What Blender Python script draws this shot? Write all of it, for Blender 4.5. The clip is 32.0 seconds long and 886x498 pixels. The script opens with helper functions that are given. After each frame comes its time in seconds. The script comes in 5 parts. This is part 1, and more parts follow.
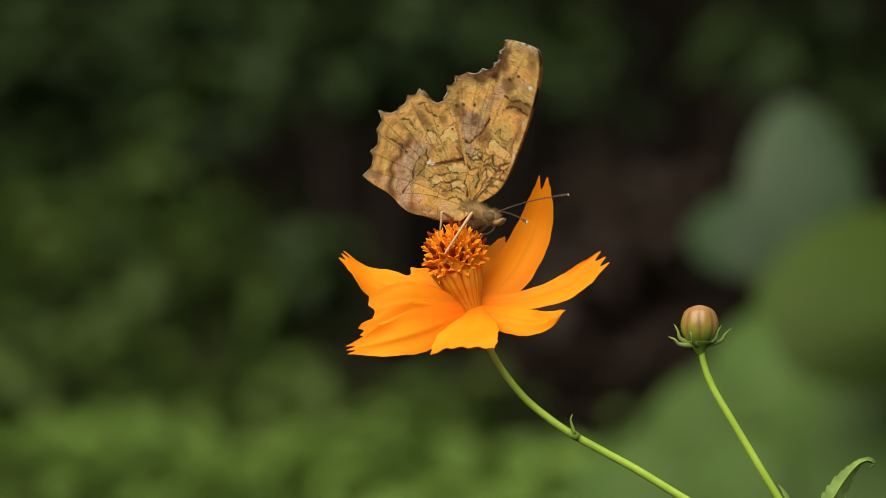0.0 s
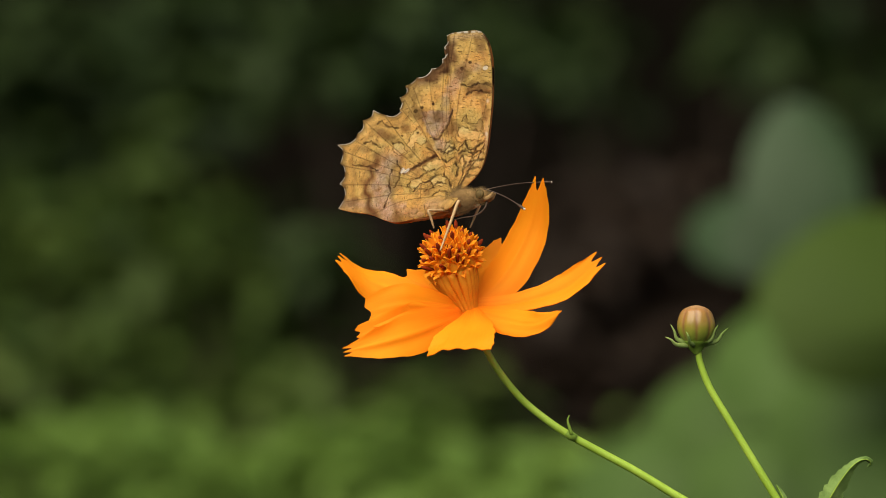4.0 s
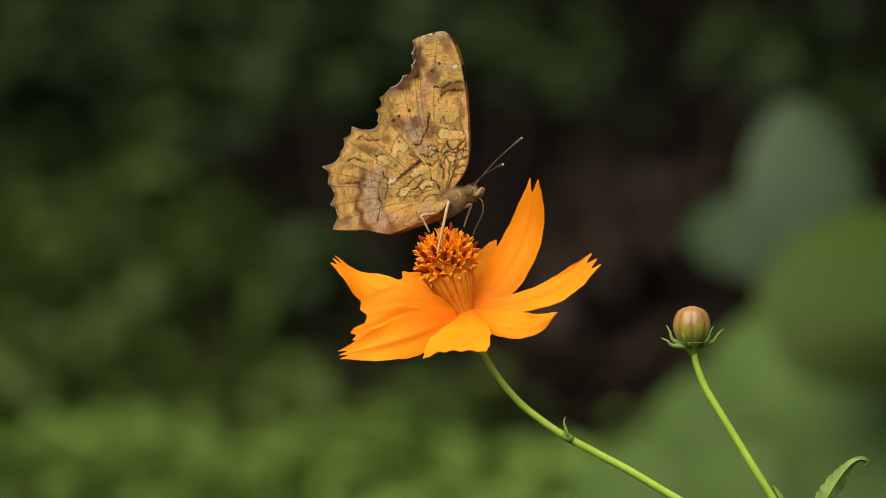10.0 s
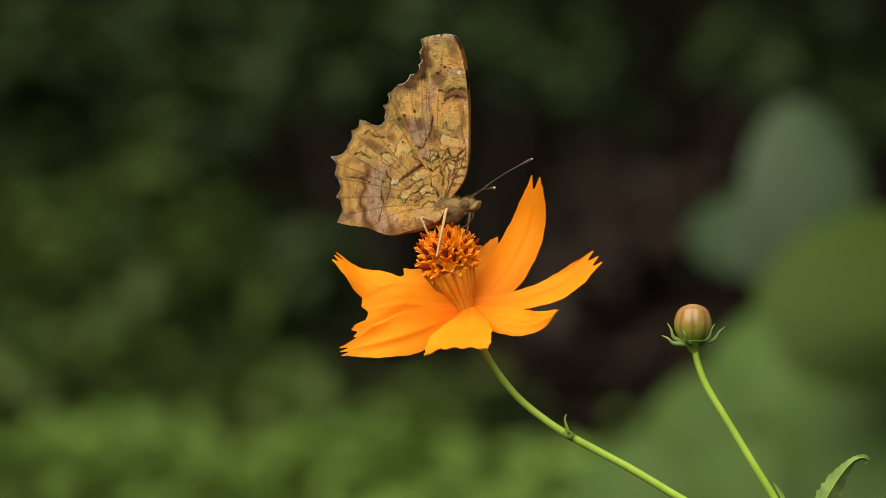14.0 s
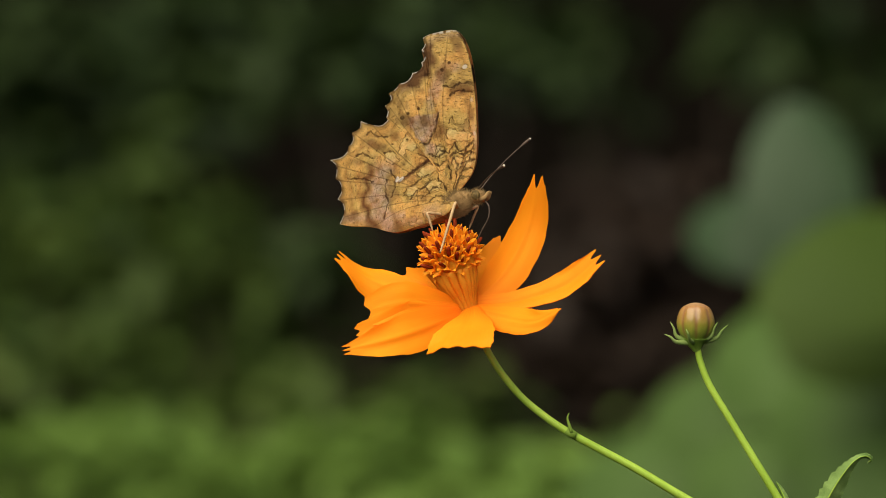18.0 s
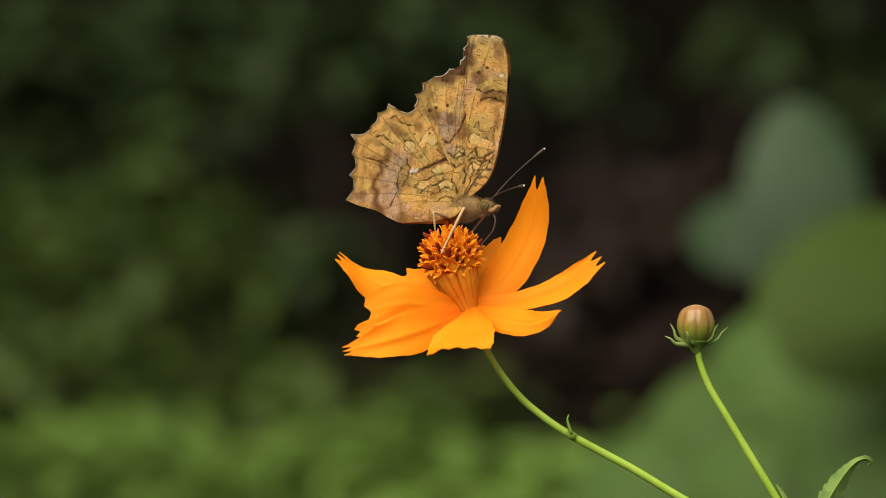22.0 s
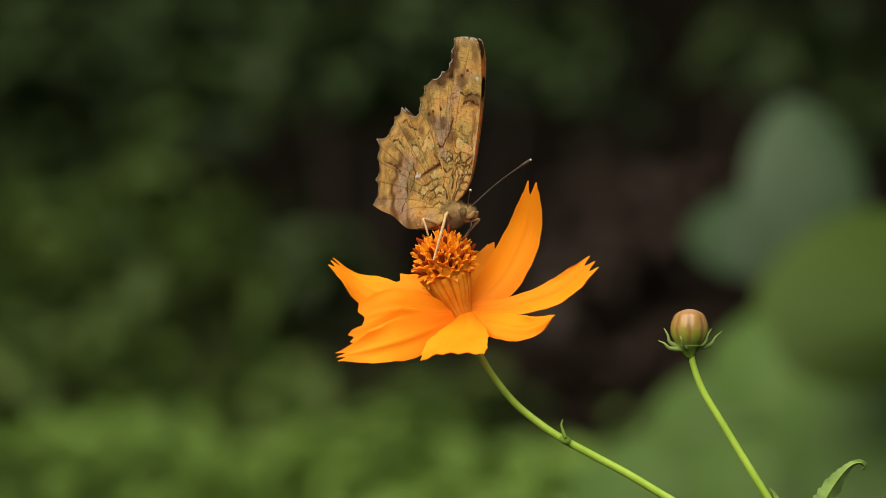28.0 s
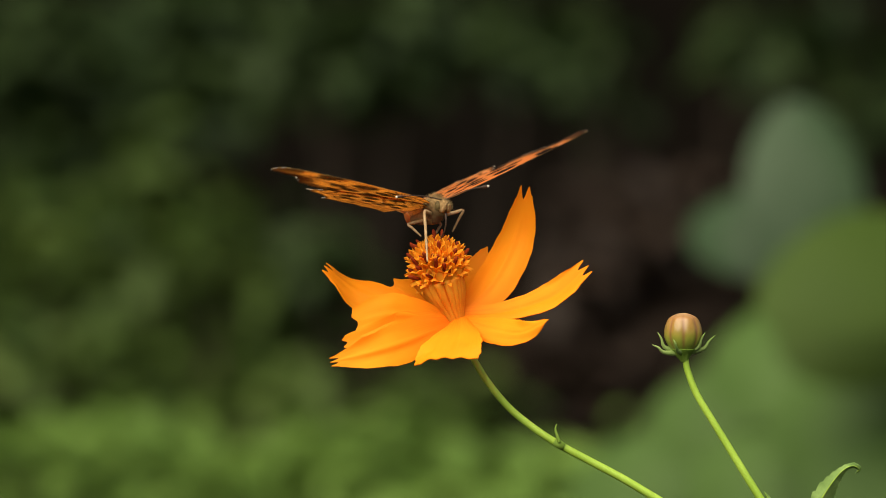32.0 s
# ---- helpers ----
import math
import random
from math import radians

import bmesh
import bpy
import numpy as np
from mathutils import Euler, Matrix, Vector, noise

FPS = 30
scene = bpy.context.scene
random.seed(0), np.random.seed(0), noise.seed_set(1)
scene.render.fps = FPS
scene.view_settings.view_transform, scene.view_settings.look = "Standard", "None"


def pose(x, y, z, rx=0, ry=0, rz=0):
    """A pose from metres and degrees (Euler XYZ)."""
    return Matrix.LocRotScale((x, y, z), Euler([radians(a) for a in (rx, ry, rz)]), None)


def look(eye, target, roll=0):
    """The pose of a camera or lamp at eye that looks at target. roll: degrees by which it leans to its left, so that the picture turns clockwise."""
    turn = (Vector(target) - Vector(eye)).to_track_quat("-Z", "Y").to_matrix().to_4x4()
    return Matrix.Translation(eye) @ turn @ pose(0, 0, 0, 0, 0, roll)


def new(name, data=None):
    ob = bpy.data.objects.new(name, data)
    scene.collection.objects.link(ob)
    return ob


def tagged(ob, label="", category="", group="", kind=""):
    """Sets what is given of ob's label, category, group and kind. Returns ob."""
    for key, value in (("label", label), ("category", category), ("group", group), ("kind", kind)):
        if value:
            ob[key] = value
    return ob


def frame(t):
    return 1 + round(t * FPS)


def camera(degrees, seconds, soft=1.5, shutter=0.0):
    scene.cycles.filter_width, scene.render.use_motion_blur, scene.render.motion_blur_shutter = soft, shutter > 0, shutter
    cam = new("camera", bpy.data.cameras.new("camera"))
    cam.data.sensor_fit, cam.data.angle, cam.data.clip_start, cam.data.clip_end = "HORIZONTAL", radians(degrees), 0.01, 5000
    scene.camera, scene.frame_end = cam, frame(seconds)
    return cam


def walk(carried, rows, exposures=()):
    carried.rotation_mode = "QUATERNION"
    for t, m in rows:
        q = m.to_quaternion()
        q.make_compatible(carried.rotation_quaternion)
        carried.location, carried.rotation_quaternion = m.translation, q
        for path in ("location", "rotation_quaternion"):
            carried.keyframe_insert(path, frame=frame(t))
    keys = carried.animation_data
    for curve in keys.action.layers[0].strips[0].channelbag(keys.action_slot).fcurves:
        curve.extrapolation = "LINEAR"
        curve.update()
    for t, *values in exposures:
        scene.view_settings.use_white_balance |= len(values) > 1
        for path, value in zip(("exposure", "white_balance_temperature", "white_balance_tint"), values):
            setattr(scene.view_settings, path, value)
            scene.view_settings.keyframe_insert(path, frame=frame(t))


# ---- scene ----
# A still macro lens with a shallow depth of field, looking slightly down at the flower.
cam = camera(6.0, 32.0, soft=0.7, shutter=0.5)
EYE = Vector((0.0, -1.493, 0.90))
TARGET = Vector((0.0, 0.0, 0.80))
VIEW = look(EYE, TARGET)
REACH = (TARGET - EYE).length
walk(cam, [(0.0, VIEW), (32.0, VIEW)],
     [(0.0, 0.55), (10.5, 0.57), (11.0, 0.70), (11.5, 0.78), (12.0, 0.66), (12.8, 0.56), (28.3, 0.60), (29.3, 0.70), (30.0, 0.93), (30.7, 0.76), (32.0, 0.80)])
cam.data.dof.use_dof = True
cam.data.dof.focus_distance = REACH
cam.data.dof.aperture_fstop = 26.0

# ---- light: bright overcast sky with a wide, weak sun ----
world = bpy.data.worlds.new("sky")
scene.world = world
world.use_nodes = True
sky = world.node_tree.nodes.new("ShaderNodeTexSky")
sky.sky_type, sky.sun_disc = "NISHITA", False
SUN_HIGH, SUN_TURN = radians(57), radians(210)
sky.sun_elevation, sky.sun_rotation = SUN_HIGH, SUN_TURN
sky.dust_density = 4.0
world.node_tree.links.new(sky.outputs[0], world.node_tree.nodes["Background"].inputs[0])
world.node_tree.nodes["Background"].inputs[1].default_value = 0.06
sun = new("sun", bpy.data.lights.new("sun", "SUN"))
sun.data.energy, sun.data.angle, sun.data.color = 3.9, radians(80), (1.0, 0.91, 0.72)
way = Vector((math.sin(SUN_TURN) * math.cos(SUN_HIGH), math.cos(SUN_TURN) * math.cos(SUN_HIGH), math.sin(SUN_HIGH)))
sun.matrix_world = look(way * 5, (0, 0, 0))

# ---- the stage: axes along the view, x to the side, y away, z up; one unit is about a tenth of a millimetre ----
UNIT = REACH * math.tan(radians(3.0)) / 784
FAR = 784 / math.tan(radians(3.0))
_m = VIEW.to_3x3()
_axes = Matrix((_m.col[0], -_m.col[2], _m.col[1])).transposed().to_4x4()
STAGE = Matrix.Translation(TARGET) @ _axes


def stage(x, y, away=0.0):
    """A place on the stage, in metres, from plan units across, down and away."""
    k = (FAR + away) / FAR
    return Vector(((x - 784) * k, away, (441 - y) * k)) * UNIT


def at(x, y, reach):
    """A place in the world at that distance from the lens."""
    s = reach / REACH
    return EYE + (STAGE.to_3x3() @ (Vector(((x - 784) * UNIT, REACH, (441 - y) * UNIT)) * s))


# ---- materials ----
def mat(name):
    m = bpy.data.materials.new(name)
    m.use_nodes = True
    nt = m.node_tree
    return m, nt, nt.nodes["Principled BSDF"]


def node(nt, kind, **values):
    n = nt.nodes.new(kind)
    for k, v in values.items():
        n.inputs[k].default_value = v
    return n


def ramp(nt, source, stops):
    r = nt.nodes.new("ShaderNodeValToRGB")
    el = r.color_ramp.elements
    while len(el) < len(stops):
        el.new(0.5)
    for e, (p, c) in zip(el, stops):
        e.position, e.color = p, (*c, 1.0)
    nt.links.new(source, r.inputs[0])
    return r.outputs[0]


def mix(nt, fac, a, b, how="MIX"):
    n = nt.nodes.new("ShaderNodeMix")
    n.data_type, n.blend_type = "RGBA", how
    for slot, v in ((0, fac), (6, a), (7, b)):
        if isinstance(v, (int, float)):
            n.inputs[slot].default_value = v
        elif isinstance(v, tuple):
            n.inputs[slot].default_value = (*v, 1.0)
        else:
            nt.links.new(v, n.inputs[slot])
    return n.outputs[2]


def coords(nt, which, scale=(1, 1, 1)):
    tc = nt.nodes.new("ShaderNodeTexCoord")
    mp = node(nt, "ShaderNodeMapping", Scale=scale)
    nt.links.new(tc.outputs[which], mp.inputs[0])
    return mp.outputs[0]


def noise_of(nt, vec, scale, detail=4.0, rough=0.6):
    n = node(nt, "ShaderNodeTexNoise", Scale=scale, Detail=detail, Roughness=rough)
    nt.links.new(vec, n.inputs["Vector"])
    return n.outputs["Fac"]


def bump(nt, bsdf, height, strength, distance):
    b = node(nt, "ShaderNodeBump", Strength=strength, Distance=distance)
    nt.links.new(height, b.inputs["Height"])
    nt.links.new(b.outputs[0], bsdf.inputs["Normal"])
    return b.outputs[0]


def translucent(nt, bsdf, colour, share, normal=None):
    """Lets a share of the light through a thin leaf, petal or wing."""
    tr = nt.nodes.new("ShaderNodeBsdfTranslucent")
    if isinstance(colour, tuple):
        tr.inputs[0].default_value = (*colour, 1)
    else:
        nt.links.new(colour, tr.inputs[0])
    mx = nt.nodes.new("ShaderNodeMixShader")
    mx.inputs[0].default_value = share
    nt.links.new(bsdf.outputs[0], mx.inputs[1])
    nt.links.new(tr.outputs[0], mx.inputs[2])
    nt.links.new(mx.outputs[0], nt.nodes["Material Output"].inputs[0])


def simple(name, low, high, scale, rough=0.6, bumps=0.0, share=0.0, stretch=(1, 1, 1), spec=0.18, through_colour=None):
    """A mottled surface between two colours, with grain at two scales."""
    m, nt, b = mat(name)
    v = coords(nt, "Object", stretch)
    big = noise_of(nt, v, scale)
    fine = noise_of(nt, v, scale * 7, 6.0, 0.7)
    c = ramp(nt, big, [(0.3, low), (0.7, high)])
    c = mix(nt, 0.25, c, ramp(nt, fine, [(0.3, low), (0.7, high)]))
    nt.links.new(c, b.inputs["Base Color"])
    b.inputs["Roughness"].default_value = rough
    b.inputs["Specular IOR Level"].default_value = spec
    if bumps:
        bump(nt, b, fine, bumps, 0.0004)
    if share:
        translucent(nt, b, through_colour or c, share)
    return m


def petal_material():
    """Ray florets: clear orange, redder towards the claw, with faint veins along the blade."""
    m, nt, b = mat("petal_orange")
    uv = coords(nt, "UV")
    streak = noise_of(nt, coords(nt, "UV", (22.0, 0.8, 1.0)), 2.0)
    fine = noise_of(nt, coords(nt, "UV", (70.0, 2.5, 1.0)), 2.0, 3.0)
    broad = noise_of(nt, uv, 2.2, 3.0)
    c = ramp(nt, broad, [(0.3, (0.95, 0.315, 0.004)), (0.7, (0.98, 0.415, 0.010))])
    c = mix(nt, 0.30, c, ramp(nt, streak, [(0.3, (0.93, 0.28, 0.003)), (0.7, (0.98, 0.45, 0.016))]))
    g = nt.nodes.new("ShaderNodeAttribute")
    g.attribute_name = "claw"
    sep = nt.nodes.new("ShaderNodeSeparateColor")
    nt.links.new(g.outputs["Color"], sep.inputs[0])
    flush = mix(nt, 1.0, sep.outputs[0], ramp(nt, streak, [(0.35, (0.15, 0.15, 0.15)), (0.65, (0.8, 0.8, 0.8))]), "MULTIPLY")
    c = mix(nt, flush, c, (0.80, 0.12, 0.004))
    nt.links.new(c, b.inputs["Base Color"])
    b.inputs["Roughness"].default_value = 0.62
    b.inputs["Specular IOR Level"].default_value = 0.16
    bump(nt, b, mix(nt, 0.6, fine, streak), 0.10, 0.0003)
    translucent(nt, b, mix(nt, flush, (1.0, 0.36, 0.003), (0.85, 0.17, 0.003)), 0.46)
    return m


def wing_material(name, upper):
    """Both faces of a wing: veins, patches and spots from the mesh's own marks, scales and dashes from noise."""
    m, nt, b = mat(name)
    at_ = nt.nodes.new("ShaderNodeAttribute")
    at_.attribute_name = "marks"
    sep = nt.nodes.new("ShaderNodeSeparateColor")
    nt.links.new(at_.outputs["Color"], sep.inputs[0])
    dark, band, white, pale = sep.outputs[0], sep.outputs[1], sep.outputs[2], at_.outputs["Alpha"]
    at2 = nt.nodes.new("ShaderNodeAttribute")
    at2.attribute_name = "zone"
    sep2 = nt.nodes.new("ShaderNodeSeparateColor")
    nt.links.new(at2.outputs["Color"], sep2.inputs[0])
    flaky, mauve, calm = sep2.outputs[0], sep2.outputs[1], sep2.outputs[2]
    obj = coords(nt, "Object")
    big = noise_of(nt, obj, 200.0)
    mid = noise_of(nt, obj, 700.0, 5.0, 0.65)
    fine = noise_of(nt, obj, 2200.0, 8.0, 0.75)
    if upper:
        c = ramp(nt, big, [(0.3, (0.88, 0.27, 0.055)), (0.7, (0.98, 0.40, 0.12))])
        c = mix(nt, 0.25, c, ramp(nt, fine, [(0.3, (0.66, 0.20, 0.05)), (0.7, (0.98, 0.54, 0.22))]))
        c = mix(nt, pale, c, (0.86, 0.52, 0.24))
        c = mix(nt, mauve, c, (0.40, 0.27, 0.14))
        c = mix(nt, band, c, (0.15, 0.070, 0.032))
        c = mix(nt, dark, c, (0.018, 0.012, 0.010))
        c = mix(nt, white, c, (0.75, 0.66, 0.52))
        height = fine
    else:
        c = ramp(nt, big, [(0.30, (0.50, 0.275, 0.070)), (0.48, (0.78, 0.490, 0.125)), (0.72, (0.90, 0.65, 0.22))])
        c = mix(nt, 0.34, c, ramp(nt, mid, [(0.34, (0.24, 0.115, 0.036)), (0.50, (0.72, 0.45, 0.13)), (0.66, (0.95, 0.70, 0.27))]))
        c = mix(nt, 0.20, c, ramp(nt, fine, [(0.38, (0.16, 0.080, 0.028)), (0.62, (0.92, 0.65, 0.25))]))
        c = mix(nt, pale, c, ramp(nt, mix(nt, 0.5, mid, fine), [(0.38, (0.64, 0.42, 0.13)), (0.62, (0.97, 0.75, 0.31))]))
        c = mix(nt, mauve, c, ramp(nt, mix(nt, 0.5, mid, fine), [(0.38, (0.22, 0.130, 0.080)), (0.62, (0.74, 0.56, 0.42))]))
        c = mix(nt, band, c, ramp(nt, mix(nt, 0.5, mid, fine), [(0.38, (0.06, 0.026, 0.012)), (0.62, (0.30, 0.155, 0.060))]))
        patch = ramp(nt, noise_of(nt, obj, 460.0, 5.0, 0.65), [(0.52, (0, 0, 0)), (0.64, (0.55, 0.55, 0.55))])
        c = mix(nt, mix(nt, calm, patch, (0, 0, 0)), c, (0.26, 0.14, 0.055))
        # short dark dashes across the veins
        dash = noise_of(nt, coords(nt, "UV", (24.0, 96.0, 1.0)), 1.0, 2.5, 0.55)
        d = ramp(nt, dash, [(0.610, (0, 0, 0)), (0.64, (0.72, 0.72, 0.72))])
        dots = noise_of(nt, coords(nt, "UV", (60.0, 150.0, 1.0)), 1.0, 2.5, 0.6)
        d = mix(nt, 1.0, d, ramp(nt, dots, [(0.62, (0, 0, 0)), (0.68, (0.5, 0.5, 0.5))]), "ADD")
        d = mix(nt, mix(nt, 0.5, calm, (0, 0, 0)), d, (0, 0, 0))
        c = mix(nt, d, c, (0.085, 0.042, 0.020))
        # flaked scales with dark seams near the body
        crack = nt.nodes.new("ShaderNodeTexVoronoi")
        crack.feature = "DISTANCE_TO_EDGE"
        crack.inputs["Scale"].default_value = 520.0
        warp = node(nt, "ShaderNodeTexNoise", Scale=420.0, Detail=4.0)
        nt.links.new(obj, warp.inputs["Vector"])
        add = node(nt, "ShaderNodeVectorMath")
        scl = nt.nodes.new("ShaderNodeVectorMath")
        scl.operation = "SCALE"
        scl.inputs["Scale"].default_value = 0.0030
        nt.links.new(warp.outputs["Color"], scl.inputs[0])
        nt.links.new(obj, add.inputs[0])
        nt.links.new(scl.outputs[0], add.inputs[1])
        nt.links.new(add.outputs[0], crack.inputs["Vector"])
        line = ramp(nt, crack.outputs["Distance"], [(0.0, (1, 1, 1)), (0.10, (0, 0, 0))])
        patchy = ramp(nt, noise_of(nt, obj, 330.0, 2.0), [(0.44, (0, 0, 0)), (0.58, (0.9, 0.9, 0.9))])
        line = mix(nt, 1.0, mix(nt, 1.0, line, flaky, "MULTIPLY"), patchy, "MULTIPLY")
        c = mix(nt, line, c, (0.085, 0.042, 0.018))
        worn = mix(nt, 1.0, dark, ramp(nt, noise_of(nt, obj, 1300.0, 4.0, 0.7), [(0.36, (0.30, 0.30, 0.30)), (0.58, (1, 1, 1))]), "MULTIPLY")
        c = mix(nt, worn, c, (0.050, 0.025, 0.013))
        c = mix(nt, white, c, (0.86, 0.80, 0.66))
        height = mix(nt, 0.5, fine, mix(nt, 1.0, mix(nt, 1.0, d, line, "ADD"), worn, "ADD"))
        height = mix(nt, 0.40, height, mid)
    nt.links.new(c, b.inputs["Base Color"])
    b.inputs["Roughness"].default_value = 0.7
    b.inputs["Specular IOR Level"].default_value = 0.10
    bump(nt, b, height, 1.0, 0.0002 if upper else 0.0006)
    # the marks also dim the light that shines through
    gate = mix(nt, 0.70, c, (1.0, 0.50, 0.12)) if upper else mix(nt, 0.50, c, (1.0, 0.72, 0.30))
    gate = mix(nt, band, gate, (0.22, 0.10, 0.04) if upper else (0.46, 0.25, 0.10))
    gate = mix(nt, dark, gate, (0.05, 0.03, 0.015) if upper else (0.22, 0.11, 0.05))
    translucent(nt, b, gate, 0.74 if upper else 0.52)
    return m


def leaf_material(name, low, high, share=0.3, rough=0.6):
    m, nt, b = mat(name)
    geo = nt.nodes.new("ShaderNodeNewGeometry")
    c = ramp(nt, geo.outputs["Random Per Island"], [(0.0, low), (1.0, high)])
    v = coords(nt, "Object")
    c = mix(nt, 0.3, c, ramp(nt, noise_of(nt, v, 90.0), [(0.3, low), (0.7, high)]))
    nt.links.new(c, b.inputs["Base Color"])
    b.inputs["Roughness"].default_value = rough
    b.inputs["Specular IOR Level"].default_value = 0.15
    bump(nt, b, noise_of(nt, v, 300.0), 0.3, 0.001)
    translucent(nt, b, c, share)
    return m


def bud_material():
    m, nt, b = mat("bud_skin")
    v = coords(nt, "Object")
    g = nt.nodes.new("ShaderNodeAttribute")
    g.attribute_name = "marks"
    sep = nt.nodes.new("ShaderNodeSeparateColor")
    nt.links.new(g.outputs["Color"], sep.inputs[0])
    c = ramp(nt, sep.outputs[0], [(0.0, (0.14, 0.26, 0.03)), (0.40, (0.19, 0.24, 0.025)), (0.57, (0.25, 0.155, 0.020)), (0.78, (0.28, 0.135, 0.036)), (1.0, (0.48, 0.30, 0.14))])
    c = mix(nt, sep.outputs[1], c, (0.17, 0.065, 0.03))
    c = mix(nt, 0.15, c, ramp(nt, noise_of(nt, v, 900.0), [(0.3, (0.12, 0.07, 0.015)), (0.7, (0.40, 0.24, 0.09))]))
    nt.links.new(c, b.inputs["Base Color"])
    b.inputs["Roughness"].default_value = 0.28
    bump(nt, b, noise_of(nt, v, 700.0), 0.15, 0.0003)
    return m


PETAL = petal_material()
UNDER, UPPER = wing_material("wing_underside", False), wing_material("wing_upperside", True)
STEM = simple("stem_green", (0.25, 0.41, 0.032), (0.42, 0.61, 0.075), 220.0, 0.45, 0.25, 0.18, (1, 1, 0.3), spec=0.3)
BRACT = simple("bract_green", (0.16, 0.28, 0.03), (0.32, 0.46, 0.08), 300.0, 0.55, 0.2, 0.3)
SEPAL = simple("sepal_pale_green", (0.17, 0.27, 0.05), (0.36, 0.46, 0.16), 300.0, 0.6, 0.3, 0.3)
LEAFLET = simple("leaflet_green", (0.09, 0.18, 0.035), (0.27, 0.40, 0.11), 420.0, 0.55, 0.5, 0.25)
BUD = bud_material()
CONE = simple("floret_base_orange", (0.93, 0.35, 0.005), (0.95, 0.42, 0.02), 300.0, 0.5, 0.2)
FLORET = simple("floret_orange", (0.97, 0.40, 0.010), (1.0, 0.58, 0.050), 500.0, 0.6, 0.1, 0.5)
ANTHER = simple("anther_maroon", (0.09, 0.012, 0.004), (0.32, 0.042, 0.008), 900.0, 0.7, 0.2, spec=0.08)
HEEL = simple("floret_tube_pale_orange", (0.88, 0.30, 0.010), (0.90, 0.46, 0.040), 260.0, 0.55, 0.2, 0.45)
FUR = simple("thorax_fur", (0.09, 0.050, 0.020), (0.42, 0.26, 0.105), 520.0, 0.8, 0.6)
HAIR = simple("hair_olive_tan", (0.12, 0.074, 0.026), (0.38, 0.26, 0.112), 700.0, 0.7)
DOWN = simple("down_pale_tan", (0.12, 0.066, 0.026), (0.43, 0.27, 0.12), 420.0, 0.75, share=0.2)
BELLY = simple("abdomen_tan", (0.32, 0.16, 0.06), (0.52, 0.29, 0.12), 700.0, 0.75, 0.4)
LEG = simple("leg_cream", (0.30, 0.18, 0.08), (0.52, 0.36, 0.19), 900.0, 0.5)
ANTENNA = simple("antenna_brown", (0.035, 0.022, 0.016), (0.10, 0.07, 0.05), 900.0, 0.5)
TIP = simple("antenna_tip_pale", (0.55, 0.48, 0.38), (0.70, 0.62, 0.50), 900.0, 0.5)
EYE_SKIN = simple("eye_olive_brown", (0.025, 0.017, 0.007), (0.17, 0.115, 0.042), 2600.0, 0.5, spec=0.08)
# darker than real earth: the background's shade is put into the soil colour
SHADED_SOIL = simple("shade_darkened_soil", (0.0036, 0.0029, 0.0020), (0.0105, 0.0076, 0.0052), 6.0, 0.95, 0.6, spec=0.06)
BARK = simple("bark_brown", (0.018, 0.013, 0.009), (0.045, 0.032, 0.022), 30.0, 0.85, 0.5)
# leaf green lowered so that these shrubs look shaded
SHADE_LEAF = leaf_material("shrub_leaf_shade_tone", (0.006, 0.015, 0.005), (0.042, 0.070, 0.018))
LOW_LEAF = leaf_material("groundcover_leaf", (0.052, 0.105, 0.016), (0.145, 0.235, 0.042))
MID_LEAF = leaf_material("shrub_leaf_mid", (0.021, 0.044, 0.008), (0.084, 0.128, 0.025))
# leaves given the dull brown of the soil they stand for
SOIL_BROWN_LEAF = leaf_material("soil_brown_leaf", (0.018, 0.012, 0.0085), (0.036, 0.0245, 0.0175), 0.15)
PALE_LEAF = leaf_material("broad_leaf_pale", (0.026, 0.050, 0.021), (0.036, 0.063, 0.027), 0.2, 0.45)
SOFT_LEAF = leaf_material("broad_leaf_soft", (0.042, 0.086, 0.016), (0.076, 0.132, 0.030), 0.25)
FRESH_LEAF = leaf_material("broad_leaf_fresh", (0.030, 0.058, 0.006), (0.050, 0.085, 0.010), 0.3)


# ---- mesh helpers ----
def mesh_of(name, verts, faces, material, smooth=True):
    me = bpy.data.meshes.new(name)
    me.from_pydata([tuple(v) for v in verts], [], [tuple(f) for f in faces])
    me.materials.append(material)
    if smooth:
        me.polygons.foreach_set("use_smooth", [True] * len(me.polygons))
    me.update()
    return me


def part(name, me, parent, label="", shift=None):
    ob = new(name, me)
    if shift is not None:
        me.transform(Matrix.Translation(-shift))
    ob.parent = parent
    if label:
        ob["label"] = label
    return ob


def glide(points, n):
    """n points along a smooth curve through the given points (tuples of any length)."""
    p = np.array(points, float)
    p = np.vstack([2 * p[0] - p[1], p, 2 * p[-1] - p[-2]])
    out = []
    for s in np.linspace(0, len(p) - 3 - 1e-9, n):
        i, f = int(s), s - int(s)
        a, b, c, d = p[i:i + 4]
        out.append(0.5 * (2 * b + (c - a) * f + (2 * a - 5 * b + 4 * c - d) * f * f + (3 * b - a - 3 * c + d) * f ** 3))
    return np.array(out)


